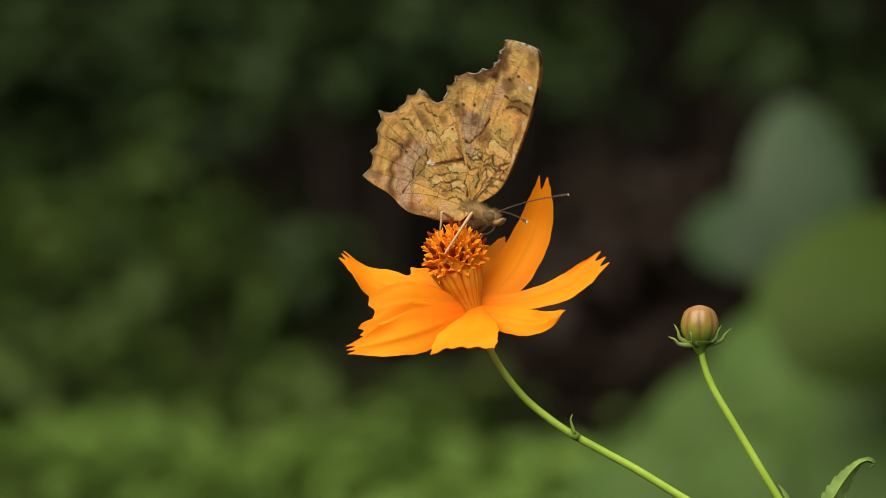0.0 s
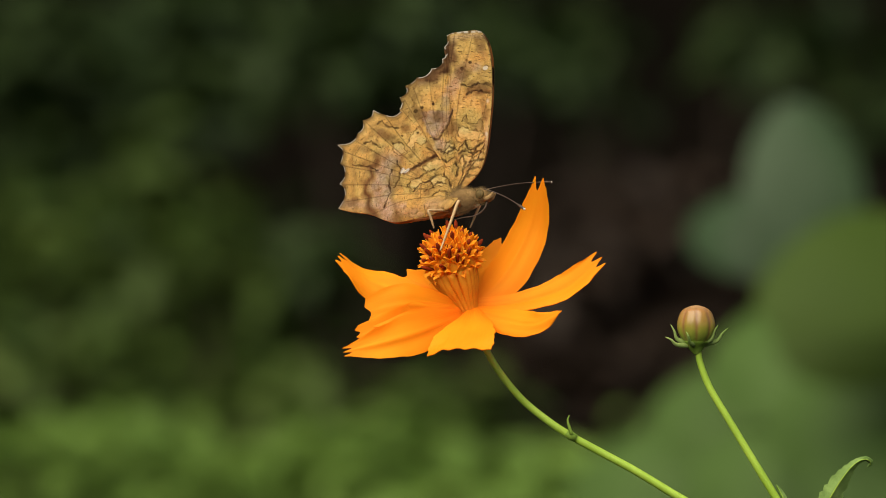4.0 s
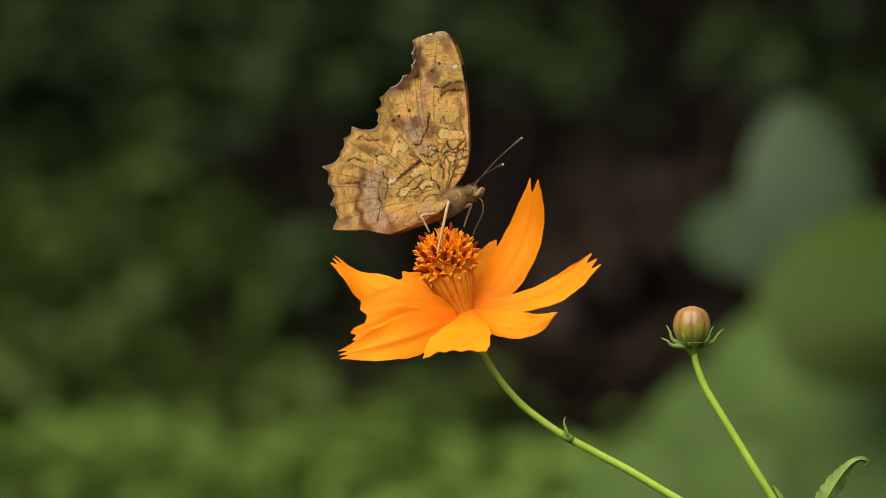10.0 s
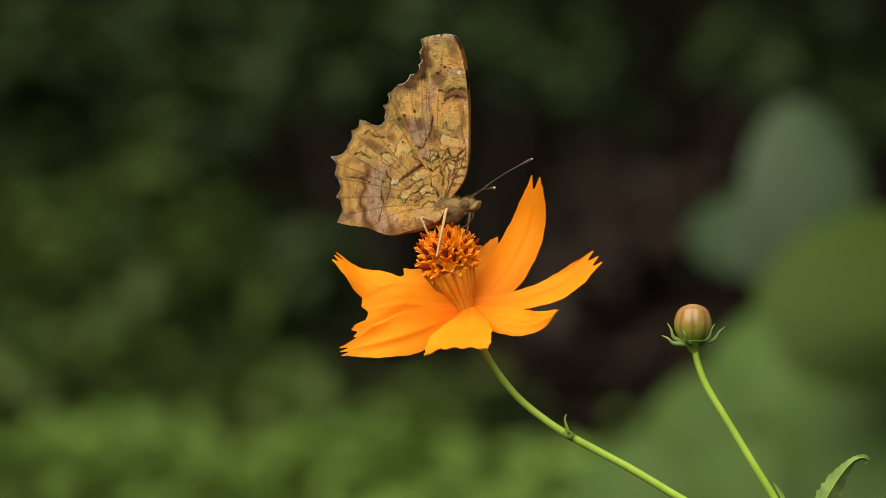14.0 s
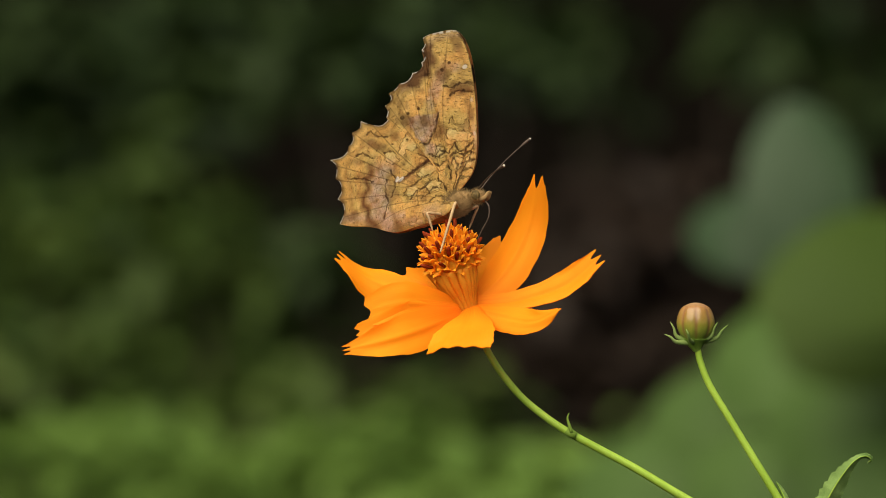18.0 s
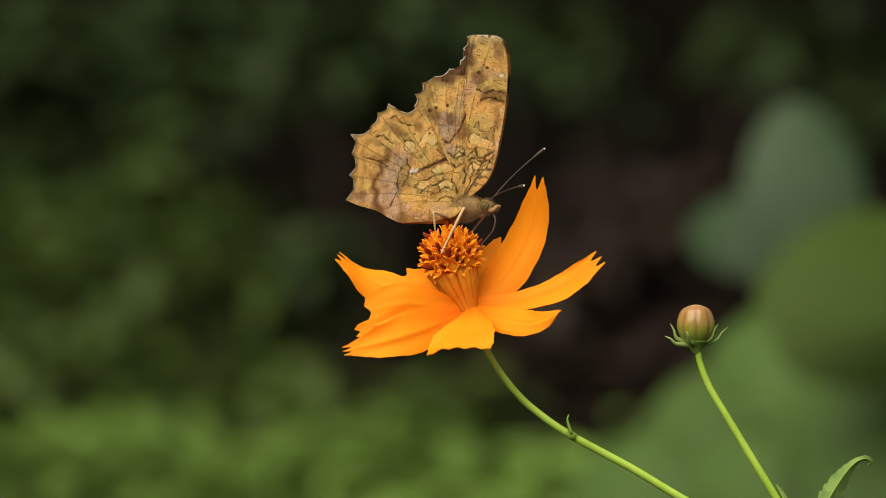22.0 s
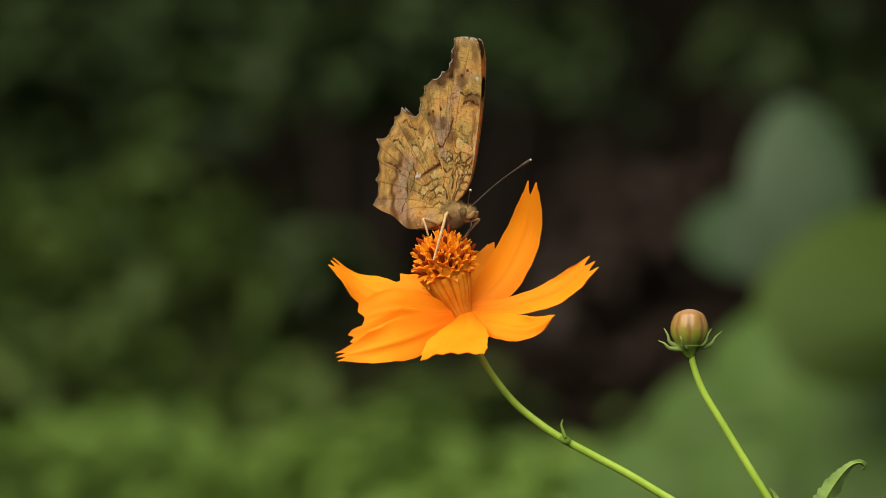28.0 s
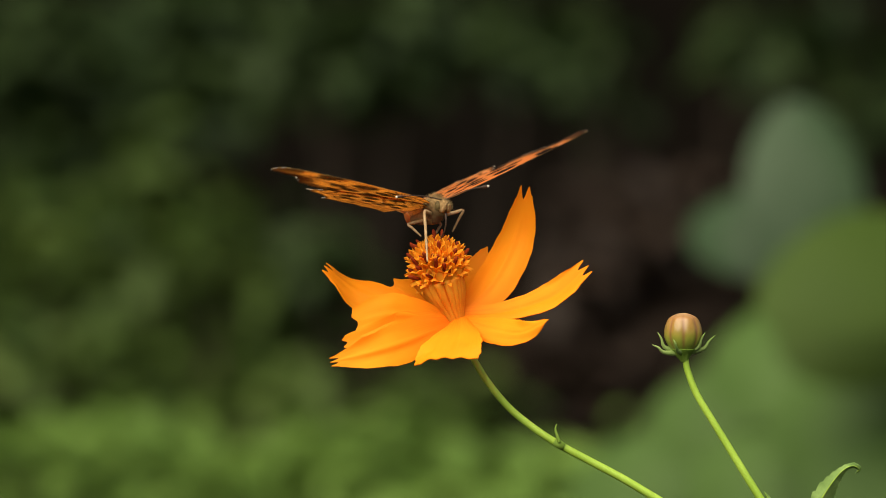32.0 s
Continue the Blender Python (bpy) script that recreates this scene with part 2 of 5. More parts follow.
def tube(path, radii, sides=10, caps=True, rough=0.0):
    """Verts and faces of a round tube along a path."""
    path = np.array([tuple(p) for p in path], float)
    radii = np.broadcast_to(np.array(radii, float), (len(path),))
    tang = np.gradient(path, axis=0)
    tang /= np.linalg.norm(tang, axis=1)[:, None] + 1e-12
    ref = np.array([0.13, 0.97, 0.21])
    verts, faces = [], []
    for i, (p, t, r) in enumerate(zip(path, tang, radii)):
        u = np.cross(t, ref)
        u /= np.linalg.norm(u)
        w = np.cross(t, u)
        for k in range(sides):
            a = 2 * math.pi * k / sides
            q = r * (1 + rough * math.sin(3.1 * i + 2.3 * k))
            verts.append(p + q * (math.cos(a) * u + math.sin(a) * w))
    for i in range(len(path) - 1):
        for k in range(sides):
            a, b = i * sides + k, i * sides + (k + 1) % sides
            faces.append((a, b, b + sides, a + sides))
    if caps:
        n = len(verts)
        verts += [path[0], path[-1]]
        last = (len(path) - 1) * sides
        for k in range(sides):
            faces.append((n, (k + 1) % sides, k))
            faces.append((n + 1, last + k, last + (k + 1) % sides))
    return verts, faces


def joined(*pieces):
    verts, faces = [], []
    for v, f in pieces:
        n = len(verts)
        verts += list(v)
        faces += [tuple(i + n for i in q) for q in f]
    return verts, faces


def ball(centre, sizes, turn=None, rings=14, sides=20, ripple=None):
    """An ellipsoid, optionally turned and rippled by ripple(height, angle)."""
    verts, faces = [], []
    for i in range(rings + 1):
        h = math.pi * i / rings
        for k in range(sides):
            a = 2 * math.pi * k / sides
            s = ripple(h / math.pi, a) if ripple else 1.0
            v = Vector((sizes[0] * math.sin(h) * math.cos(a) * s, sizes[1] * math.sin(h) * math.sin(a) * s, -sizes[2] * math.cos(h)))
            if turn:
                v = turn @ v
            verts.append(Vector(centre) + v)
    for i in range(rings):
        for k in range(sides):
            a, b = i * sides + k, i * sides + (k + 1) % sides
            faces.append((a, b, b + sides, a + sides))
    return verts, faces


def slab(grid, thick, normals):
    """A thin closed sheet: the grid's front, its back set off by the thickness, and a rim of its own.
    Returns verts, faces, the front's face count, and for each vertex its grid place and whether it lies on the back."""
    n, m = grid.shape[:2]
    front = grid.reshape(-1, 3)
    back = front - normals.reshape(-1, 3) * thick
    off = n * m
    a = (np.arange(n - 1)[:, None] * m + np.arange(m - 1)[None, :]).ravel()
    quads = np.stack([a, a + 1, a + m + 1, a + m], 1)
    faces = quads.tolist() + (quads[:, ::-1] + off).tolist()
    rim = np.array([i * m for i in range(n)] + [(n - 1) * m + j for j in range(1, m)] + [i * m + m - 1 for i in range(n - 2, -1, -1)] + [j for j in range(m - 2, 0, -1)])
    k = len(rim)
    one = 2 * off + np.arange(k)
    nxt = np.roll(one, -1)
    faces += np.stack([one, one + k, nxt + k, nxt], 1).tolist()
    verts = np.vstack([front, back, front[rim], back[rim]])
    src = np.concatenate([np.arange(off), np.arange(off), rim, rim])
    behind = np.concatenate([np.zeros(off, bool), np.ones(off, bool), np.zeros(2 * k, bool)])
    return verts, faces, len(quads), src, behind


# ---- ground, bank and the plants behind ----
def ground():
    n = 60
    xs = np.sign(np.linspace(-1, 1, n)) * np.abs(np.linspace(-1, 1, n)) ** 3 * 60
    verts, faces = [], []
    for y in xs:
        for x in xs:
            h = 0.03 * noise.noise(Vector((x * 1.3, y * 1.3, 0.0)))
            verts.append((x, y + 1.0, h - 0.03))
    for i in range(n - 1):
        for j in range(n - 1):
            a = i * n + j
            faces.append((a, a + 1, a + n + 1, a + n))
    ob = new("ground", mesh_of("ground", verts, faces, SHADED_SOIL))
    tagged(ob, "bare garden soil under the plants, coloured dark for shade", "ground", kind="structure")


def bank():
    """An earth bank closing the garden behind the shrubs, darkened and leaned for shade."""
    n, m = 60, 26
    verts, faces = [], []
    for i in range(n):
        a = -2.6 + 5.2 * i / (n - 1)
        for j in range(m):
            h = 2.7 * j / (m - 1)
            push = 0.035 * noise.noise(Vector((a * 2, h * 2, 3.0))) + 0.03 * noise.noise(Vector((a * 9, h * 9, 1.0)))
            # leans forward so that less light reaches its face
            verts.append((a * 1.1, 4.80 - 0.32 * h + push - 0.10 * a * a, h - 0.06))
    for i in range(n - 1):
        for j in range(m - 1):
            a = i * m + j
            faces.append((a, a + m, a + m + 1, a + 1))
    ob = new("backdrop", mesh_of("backdrop", verts, faces, SHADED_SOIL))
    tagged(ob, "added earth bank behind the shrubs, coloured dark for shade", "earth bank", kind="structure")


def leaf_shape(broad=0.5, fold=0.18, steps=7):
    """A leaf of length 1 along x: a folded, drooping blade with a rounded body and a pointed tip."""
    verts, faces = [], []
    for i in range(steps):
        s = i / (steps - 1)
        w = broad * 0.5 * math.sin(math.pi * min(1.0, s * 0.93 + 0.07)) ** 0.75 * (1 if s < 0.99 else 0.1)
        z = -0.22 * s * s
        verts += [(s, -w, z + fold * w), (s, 0.0, z), (s, w, z + fold * w)]
    for i in range(steps - 1):
        for j in range(2):
            a = 3 * i + j
            faces.append((a, a + 3, a + 4, a + 1))
    return np.array(verts), faces


def strew(shape, spots):
    """Many leaves as one mesh; spots: place, length, heading, tilt, roll."""
    base, faces = shape
    vs, fs = [], []
    for k, (p, size, head, tilt, roll) in enumerate(spots):
        m = np.array(Euler((roll, tilt, head)).to_matrix())
        vs.append(base @ m.T * size + np.array(p))
        n = k * len(base)
        fs += [tuple(i + n for i in f) for f in faces]
    return np.vstack(vs), fs


def shrub(name, label, category, clumps, root, material, length, broad, rng, upright=0.5):
    """A shrub: stems from the root to each clump of leaves. clumps: place, radius, count."""
    base = Vector(root)
    ob = new(name)
    ob.location = base
    tagged(ob, label, category)
    stems, spots = [], []
    for p, r, n in clumps:
        p = Vector(p) - base
        mid = p * 0.5 + Vector((rng.uniform(-0.05, 0.05), rng.uniform(-0.05, 0.05), 0.06))
        stems.append(tube(glide([(0, 0, 0), tuple(mid), tuple(p)], 8), np.linspace(0.004, 0.0015, 8), 6))
        for _ in range(n):
            d = Vector((rng.gauss(0, 1), rng.gauss(0, 1), rng.gauss(0, 0.8))) * r * 0.55
            spots.append((tuple(p + d), length * rng.uniform(0.6, 1.25), rng.uniform(0, 6.283), rng.uniform(-0.3, 0.9) * upright * 2, rng.uniform(-0.5, 0.5)))
    v, f = joined(*stems)
    part("stem", mesh_of("shrub_stems", v, f, BARK), ob)
    v, f = strew(leaf_shape(broad), spots)
    crown = part("foliage", mesh_of("shrub_leaves", v, f, material), ob)
    crown["kind"] = "stuff"
    return ob


def plants_behind():
    rng = random.Random(5)
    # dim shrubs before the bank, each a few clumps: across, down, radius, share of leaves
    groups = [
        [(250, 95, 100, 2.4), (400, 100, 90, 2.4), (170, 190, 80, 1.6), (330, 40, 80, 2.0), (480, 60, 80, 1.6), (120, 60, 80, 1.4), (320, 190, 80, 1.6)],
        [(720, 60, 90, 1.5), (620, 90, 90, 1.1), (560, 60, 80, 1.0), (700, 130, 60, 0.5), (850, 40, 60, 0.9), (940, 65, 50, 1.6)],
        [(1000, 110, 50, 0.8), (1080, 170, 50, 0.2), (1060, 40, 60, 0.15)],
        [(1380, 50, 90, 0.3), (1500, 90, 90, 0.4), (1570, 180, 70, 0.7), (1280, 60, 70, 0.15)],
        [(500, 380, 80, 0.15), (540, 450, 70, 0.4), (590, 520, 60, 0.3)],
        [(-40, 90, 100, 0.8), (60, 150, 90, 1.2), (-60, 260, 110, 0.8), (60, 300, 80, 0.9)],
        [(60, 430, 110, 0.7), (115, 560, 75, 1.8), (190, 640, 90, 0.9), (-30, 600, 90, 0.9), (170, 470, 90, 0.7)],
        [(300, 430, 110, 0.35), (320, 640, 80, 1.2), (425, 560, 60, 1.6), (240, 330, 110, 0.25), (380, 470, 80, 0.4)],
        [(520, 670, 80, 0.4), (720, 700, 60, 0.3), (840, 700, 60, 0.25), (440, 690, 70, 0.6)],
    ]
    for k, g in enumerate(groups):
        # the first six shrubs take leaves coloured dark to stand for shade
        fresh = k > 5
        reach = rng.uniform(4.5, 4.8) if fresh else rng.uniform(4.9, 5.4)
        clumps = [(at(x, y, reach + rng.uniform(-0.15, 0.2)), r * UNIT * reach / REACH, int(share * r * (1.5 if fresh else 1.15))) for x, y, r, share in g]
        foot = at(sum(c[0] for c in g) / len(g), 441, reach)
        shrub("shrub", "leafy green shrub before the bank" if fresh else "leafy shrub with shade put into its dark green leaf colour", "shrub", clumps, (foot.x, foot.y, 0.0), MID_LEAF if fresh else SHADE_LEAF, 0.028 if fresh else 0.032, 0.55, rng)
    # brown leaves added between the shrubs to stand in for blurred soil
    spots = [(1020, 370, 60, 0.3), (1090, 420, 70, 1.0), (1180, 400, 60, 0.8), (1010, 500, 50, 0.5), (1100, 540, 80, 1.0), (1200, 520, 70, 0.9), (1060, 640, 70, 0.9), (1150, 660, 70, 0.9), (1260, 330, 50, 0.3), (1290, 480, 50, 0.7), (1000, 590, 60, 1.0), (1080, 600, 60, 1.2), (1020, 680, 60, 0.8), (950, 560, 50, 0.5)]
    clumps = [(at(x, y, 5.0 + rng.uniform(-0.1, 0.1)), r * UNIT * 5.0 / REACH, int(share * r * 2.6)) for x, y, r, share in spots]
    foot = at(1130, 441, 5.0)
    shrub("soil_stand_in", "clump of dull brown leaves standing in for bare soil", "plant", clumps, (foot.x, foot.y, 0.0), SOIL_BROWN_LEAF, 0.028, 0.6, rng)
    # low bright leaves along the foot of the view, in two beds
    for i in range(8):
        x0 = 0 + 200 * i
        reach = rng.uniform(3.7, 4.1)
        clumps = []
        for k in range(16):
            x, y = x0 + rng.uniform(0, 210), 808 + 178 * rng.random() ** 1.1 - 22 * math.sin(0.011 * x0 + 0.4) + (50 if 800 <= x0 <= 1000 else 0)
            clumps.append((at(x, y, reach + rng.uniform(-0.15, 0.25)), 0.028, 21 if 400 <= x0 <= 600 else 26))
        foot = at(x0 + 100, 441, reach)
        shrub("groundcover_plant", "low leafy plant with fresh green leaves", "plant", clumps, (foot.x, foot.y, 0.0), LOW_LEAF, 0.024, 0.6, rng, 0.25)


def big_leaf(tip, base, broad, material, lean, steps=16, across=9):
    """A broad blade from its base to its tip, cupped, with a midrib and side veins in relief."""
    tip, base = Vector(tip), Vector(base)
    run = tip - base
    side = run.cross(Vector(lean)).normalized()
    up = side.cross(run).normalized()
    n = run.length
    grid, norm = np.zeros((steps, across, 3)), np.zeros((steps, across, 3))
    for i in range(steps):
        s = i / (steps - 1)
        w = broad * n * 0.5 * math.sin(math.pi * (0.06 + 0.93 * s)) ** 0.48
        for j in range(across):
            v = 2 * j / (across - 1) - 1
            lift = 0.10 * n * math.sin(math.pi * s) - 0.16 * w * v * v + 0.02 * w * math.sin(9 * s + 4 * abs(v))
            grid[i, j] = base + run * s + side * (w * v) + up * lift
            norm[i, j] = up
    return slab(grid, 0.0006, norm)


def broad_plant():
    """The broad-leaved plant beside the flower, its blades out of focus."""
    foot = at(1560, 441, 2.92)
    base = Vector((foot.x, foot.y, 0.0))
    ob = new("broad_leaved_plant")
    ob.location = base
    tagged(ob, "broad-leaved plant with pale and fresh green blades", "plant")
    blades = [
        ((1410, 178, 3.04), (1430, 540, 3.01), 0.56, PALE_LEAF, (0.1, -1, 0.25)),
        ((1220, 400, 3.05), (1470, 440, 3.02), 0.62, PALE_LEAF, (0.0, -1, 0.5)),
        ((1350, 560, 2.84), (1720, 430, 2.88), 0.58, FRESH_LEAF, (-0.1, -1, 0.75)),
        ((1380, 625, 2.90), (1700, 570, 2.93), 0.70, FRESH_LEAF, (0.1, -1, 0.9)),
        ((1260, 620, 3.02), (1560, 660, 2.98), 0.80, SOFT_LEAF, (0, -1, 0.6)),
        ((1150, 730, 3.09), (1450, 760, 3.06), 0.72, SOFT_LEAF, (0, -1, 0.6)),
        ((1010, 850, 3.16), (1300, 880, 3.12), 0.70, SOFT_LEAF, (0, -1, 0.6)),
        ((1360, 740, 2.96), (1680, 760, 2.92), 0.75, SOFT_LEAF, (0, -1, 0.5)),
        ((1220, 840, 3.00), (1540, 880, 2.96), 0.70, SOFT_LEAF, (0, -1, 0.5)),
        ((1420, 860, 2.92), (1700, 890, 2.90), 0.80, SOFT_LEAF, (0, -1, 0.5)),
    ]
    for (tx, ty, tr), (bx, by, br), broad, material, lean in blades:
        b = at(bx, by, br) - base
        v, f, *_ = big_leaf(at(tx, ty, tr) - base, b, broad, material, lean)
        part("leaf_blade", mesh_of("leaf_blade", v, f, material), ob, "pale grey-green broad leaf" if material is PALE_LEAF else "fresh green broad leaf")
        v, f = tube(glide([(0, 0, 0), tuple(b * 0.5 + Vector((0.02, 0.02, 0.05))), tuple(b)], 10), np.linspace(0.004, 0.002, 10), 7)
        part("leaf_stalk", mesh_of("leaf_stalk", v, f, BRACT), ob)
    return ob


# ---- the cosmos plant ----
ROOT_XY = stage(1500, 1060)
STAGE_INV = STAGE.inverted()
_w = STAGE @ ROOT_XY
ROOT = STAGE_INV @ Vector((_w.x + 0.03, _w.y + 0.02, -0.02))
SWING = stage(830, 530)


def petal(name, line, halves, sides, cup, teeth, parent, rows=44, across=27, thick=0.00016, seed=0, bite=0.10, wave=1.0):
    """A petal along a curved midline, with its half widths, its side direction at base and tip, a cupped section and a toothed tip."""
    rng = random.Random(seed)
    pts = glide([tuple(stage(*p)) for p in line], rows)
    half = glide([(h,) for h in halves], rows)[:, 0] * UNIT
    tang = np.gradient(pts, axis=0)
    tang /= np.linalg.norm(tang, axis=1)[:, None]
    s0, s1 = np.array(sides[0], float), np.array(sides[1], float)
    grid, norm = np.zeros((rows, across, 3)), np.zeros((rows, across, 3))
    phase = rng.uniform(0, 6)
    depth = [rng.uniform(0.6, 1.3) for _ in range(teeth + 2)]
    for i in range(rows):
        f = i / (rows - 1)
        s = s0 * (1 - f) + s1 * f
        s = s - tang[i] * np.dot(s, tang[i])
        s /= np.linalg.norm(s)
        n = np.cross(tang[i], s)
        for j in range(across):
            v = 2 * j / (across - 1) - 1
            # pointed teeth, the notches between them uneven
            q = teeth * 0.5 * (v + 1.0)
            notch = abs(math.cos(math.pi * q)) ** 1.5 * depth[min(teeth + 1, int(q + 0.5))]
            ff = f - bite * notch * max(0.0, (f - 0.45) / 0.55) ** 2
            k = min(rows - 1.001, ff * (rows - 1))
            a = int(k)
            p = pts[a] * (1 - k + a) + pts[min(a + 1, rows - 1)] * (k - a)
            groove = 0.012 * math.sin(v * 7.0 + phase) * math.sin(math.pi * f) - 0.10 * math.exp(-(v / 0.16) ** 2) * (1 - f) * f * 3
            roll = 0.10 * math.sin(5.3 * f + 2.2 * v + phase) * (abs(v) ** 1.5) * wave
            lift = half[i] * (cup * v * v + groove + roll) + 1.2 * wave * UNIT * math.sin(15 * f + 3 * v + phase) * f * v * v
            edge = 1 + 0.018 * math.sin(23 * f + phase) * abs(v) + 0.012 * math.sin(51 * f + 2 * phase) * abs(v)
            grid[i, j] = p + s * half[i] * v * edge + n * lift
            norm[i, j] = n
    v, f, _, src, _ = slab(grid, thick, norm)
    me = mesh_of(name, v, f, PETAL)
    uv = me.uv_layers.new(name="UVMap")
    idx = np.zeros(len(me.loops), int)
    me.loops.foreach_get("vertex_index", idx)
    idx = src[idx]
    co = np.stack([(idx % across) / (across - 1), (idx // across) / (rows - 1)], 1) + seed * 0.37
    uv.data.foreach_set("uv", co.ravel())
    claw = np.clip(1 - (src // across) / (rows - 1) / 0.45, 0, 1) ** 1.3
    col = me.color_attributes.new("claw", "FLOAT_COLOR", "POINT")
    col.data.foreach_set("color", np.stack([claw, claw, claw, np.ones_like(claw)], 1).astype(np.float32).ravel())
    return part(name, me, parent, shift=ROOT)


def floret_mesh(spread, length):
    """A disc floret: a narrow tube that flares into five curled lobes."""
    top = 0.0016 * length
    pieces = [tube([(0, 0, -0.0010), (0, 0, 0.0004), (0, 0, top * 0.7), (0, 0, top)], [0.00030, 0.00036, 0.00050, 0.00062], 10, False)]
    for k in range(5):
        a = 2 * math.pi * k / 5
        out, side = Vector((math.cos(a), math.sin(a), 0)), Vector((-math.sin(a), math.cos(a), 0))
        grid, norm = np.zeros((6, 5, 3)), np.zeros((6, 5, 3))
        for i in range(6):
            f = i / 5
            r = 0.00048 + spread * (0.0001 * f + 0.00066 * f * f)
            z = top * 0.74 + 0.0023 * length * (f - 0.26 * spread * f ** 3)
            w = 0.00044 * (1 - f ** 2.6) ** 0.8 + 0.00003
            for j in range(5):
                q = j / 2 - 1
                grid[i, j] = out * (r - 0.00016 * q * q * (1 - f)) + side * (w * q) + Vector((0, 0, z))
                norm[i, j] = -out
        v, f, *_ = slab(grid, 0.00012, norm)
        pieces.append((v, f))
    v, f = joined(*pieces)
    return mesh_of("floret", v, f, FLORET)


def anther_mesh():
    v, f = tube([(0, 0, 0.0006), (0, 0, 0.0022), (0.00003, 0, 0.0030), (0.00006, 0, 0.0034), (0.00008, 0, 0.0037)], [0.00022, 0.00029, 0.00030, 0.00026, 0.00010], 8)
    return mesh_of("anther", v, f, ANTHER)


def cosmos():
    ob = new("cosmos_plant")
    tagged(ob, "orange cosmos in bloom on a thin green stem", "flowering plant")
    # the open flower
    axis = (stage(796, 400) - stage(826, 548, -8)).normalized()
    axis = (axis + Vector((0, -0.30, 0))).normalized()
    turn = axis.to_track_quat("Z", "Y").to_matrix()
    low, top = stage(829, 554, -8), stage(801, 484, -10)
    path = glide([tuple(low - (top - low) * 0.15), tuple(low), tuple(low.lerp(top, 0.35)), tuple(low.lerp(top, 0.75)), tuple(top)], 18)
    rad = glide([(10,), (14,), (20,), (30,), (34,)], 18)[:, 0] * UNIT
    v, f = tube(path, rad, 26, True, 0.02)
    head = part("flower_head", mesh_of("flower_head", v, f, CONE), ob, "orange flower head", ROOT)
    # the slender tubes of the outer florets round the core
    for k in range(20):
        a = 2 * math.pi * (k + 0.3 * math.sin(5 * k)) / 20
        d = turn @ Vector((math.cos(a), math.sin(a), 0))
        line = [low + d * (13 * UNIT), low.lerp(top, 0.35) + d * (21 * UNIT), low.lerp(top, 0.72) + d * (32 * UNIT), low.lerp(top, 1.12) + d * ((39 + 3 * math.sin(3.0 * k)) * UNIT)]
        v, f = tube(glide([tuple(p) for p in line], 12), np.linspace(3.6, 8.2, 12) * UNIT, 8)
        part("floret_tube", mesh_of("floret_tube", v, f, HEEL), head, shift=ROOT)
    petals = [
        ([(842, 540, 2), (896, 484, 26), (937, 402, 42), (953, 314, 28)], (18, 38, 33, 15), ((0.8, -0.35, -0.5), (1, -0.3, 0.0)), 0.18, 2, 0.08, 0.4),
        ([(838, 543, -6), (920, 536, -14), (1000, 509, -18), (1064, 456, -22)], (14, 21, 28, 22), ((0.1, 0.65, 0.7), (-0.35, 0.45, 0.75)), 0.16, 3, 0.12, 0.9),
        ([(836, 552, -18), (897, 568, -76), (946, 573, -120), (993, 551, -150)], (12, 27, 22, 4), ((0.3, 0.5, 0.85), (-0.2, 0.5, 0.85)), -0.18, 1, 0.05, 1.6),
        ([(834, 547, -22), (828, 572, -80), (818, 596, -130), (808, 620, -165)], (14, 42, 58, 60), ((1, 0.1, 0.30), (1, 0.1, 0.26)), -0.16, 4, 0.06, 1.4),
        ([(814, 560, -40), (742, 590, -98), (676, 610, -130), (606, 626, -138)], (14, 36, 30, 11), ((-0.1, 0.30, 0.95), (0.1, 0.35, 0.95)), -0.08, 3, 0.06, 1.0),
        ([(814, 556, -26), (752, 570, -68), (700, 582, -94), (630, 599, -104)], (14, 36, 32, 19), ((-0.1, 0.30, 0.95), (0.1, 0.30, 0.95)), -0.06, 3, 0.05, 0.9),
        ([(818, 551, -20), (757, 544, -54), (707, 543, -80), (648, 558, -92)], (12, 32, 40, 27), ((-0.2, 0.25, 0.95), (0.1, 0.25, 0.95)), -0.05, 2, 0.04, 1.0),
        ([(800, 541, 4), (715, 521, 22), (650, 498, 34), (596, 455, 30)], (14, 29, 31, 20), ((-0.3, 0.4, 0.85), (-0.5, 0.4, 0.8)), 0.18, 3, 0.09, 0.6),
        ([(810, 545, 4), (776, 528, 30), (744, 508, 50), (712, 486, 62)], (14, 36, 42, 22), ((0.5, 0.2, 0.8), (0.5, 0.3, 0.8)), 0.22, 2, 0.10, 1.0),
        ([(832, 540, 12), (852, 500, 50), (877, 466, 78), (899, 430, 92)], (14, 32, 33, 23), ((0.9, 0.2, 0.3), (0.9, 0.3, 0.3)), 0.25, 3, 0.08, 0.8),
    ]
    for i, (line, halves, sides, cup, teeth, bite, wave) in enumerate(petals):
        petal("petal", line, halves, sides, cup, teeth, head, seed=i + 1, bite=bite, wave=wave)
    # disc florets over a dome
    rng = random.Random(3)
    kinds = [floret_mesh(0.55, 1.05), floret_mesh(0.85, 1.0), floret_mesh(1.25, 0.9)]
    am = anther_mesh()
    centre = stage(800, 468, -10)
    v, f = ball(centre, (44 * UNIT, 44 * UNIT, 41 * UNIT), turn, 14, 24)
    part("disc", mesh_of("disc", v, f, FLORET), head, "orange dome under the florets", ROOT)
    count = 64
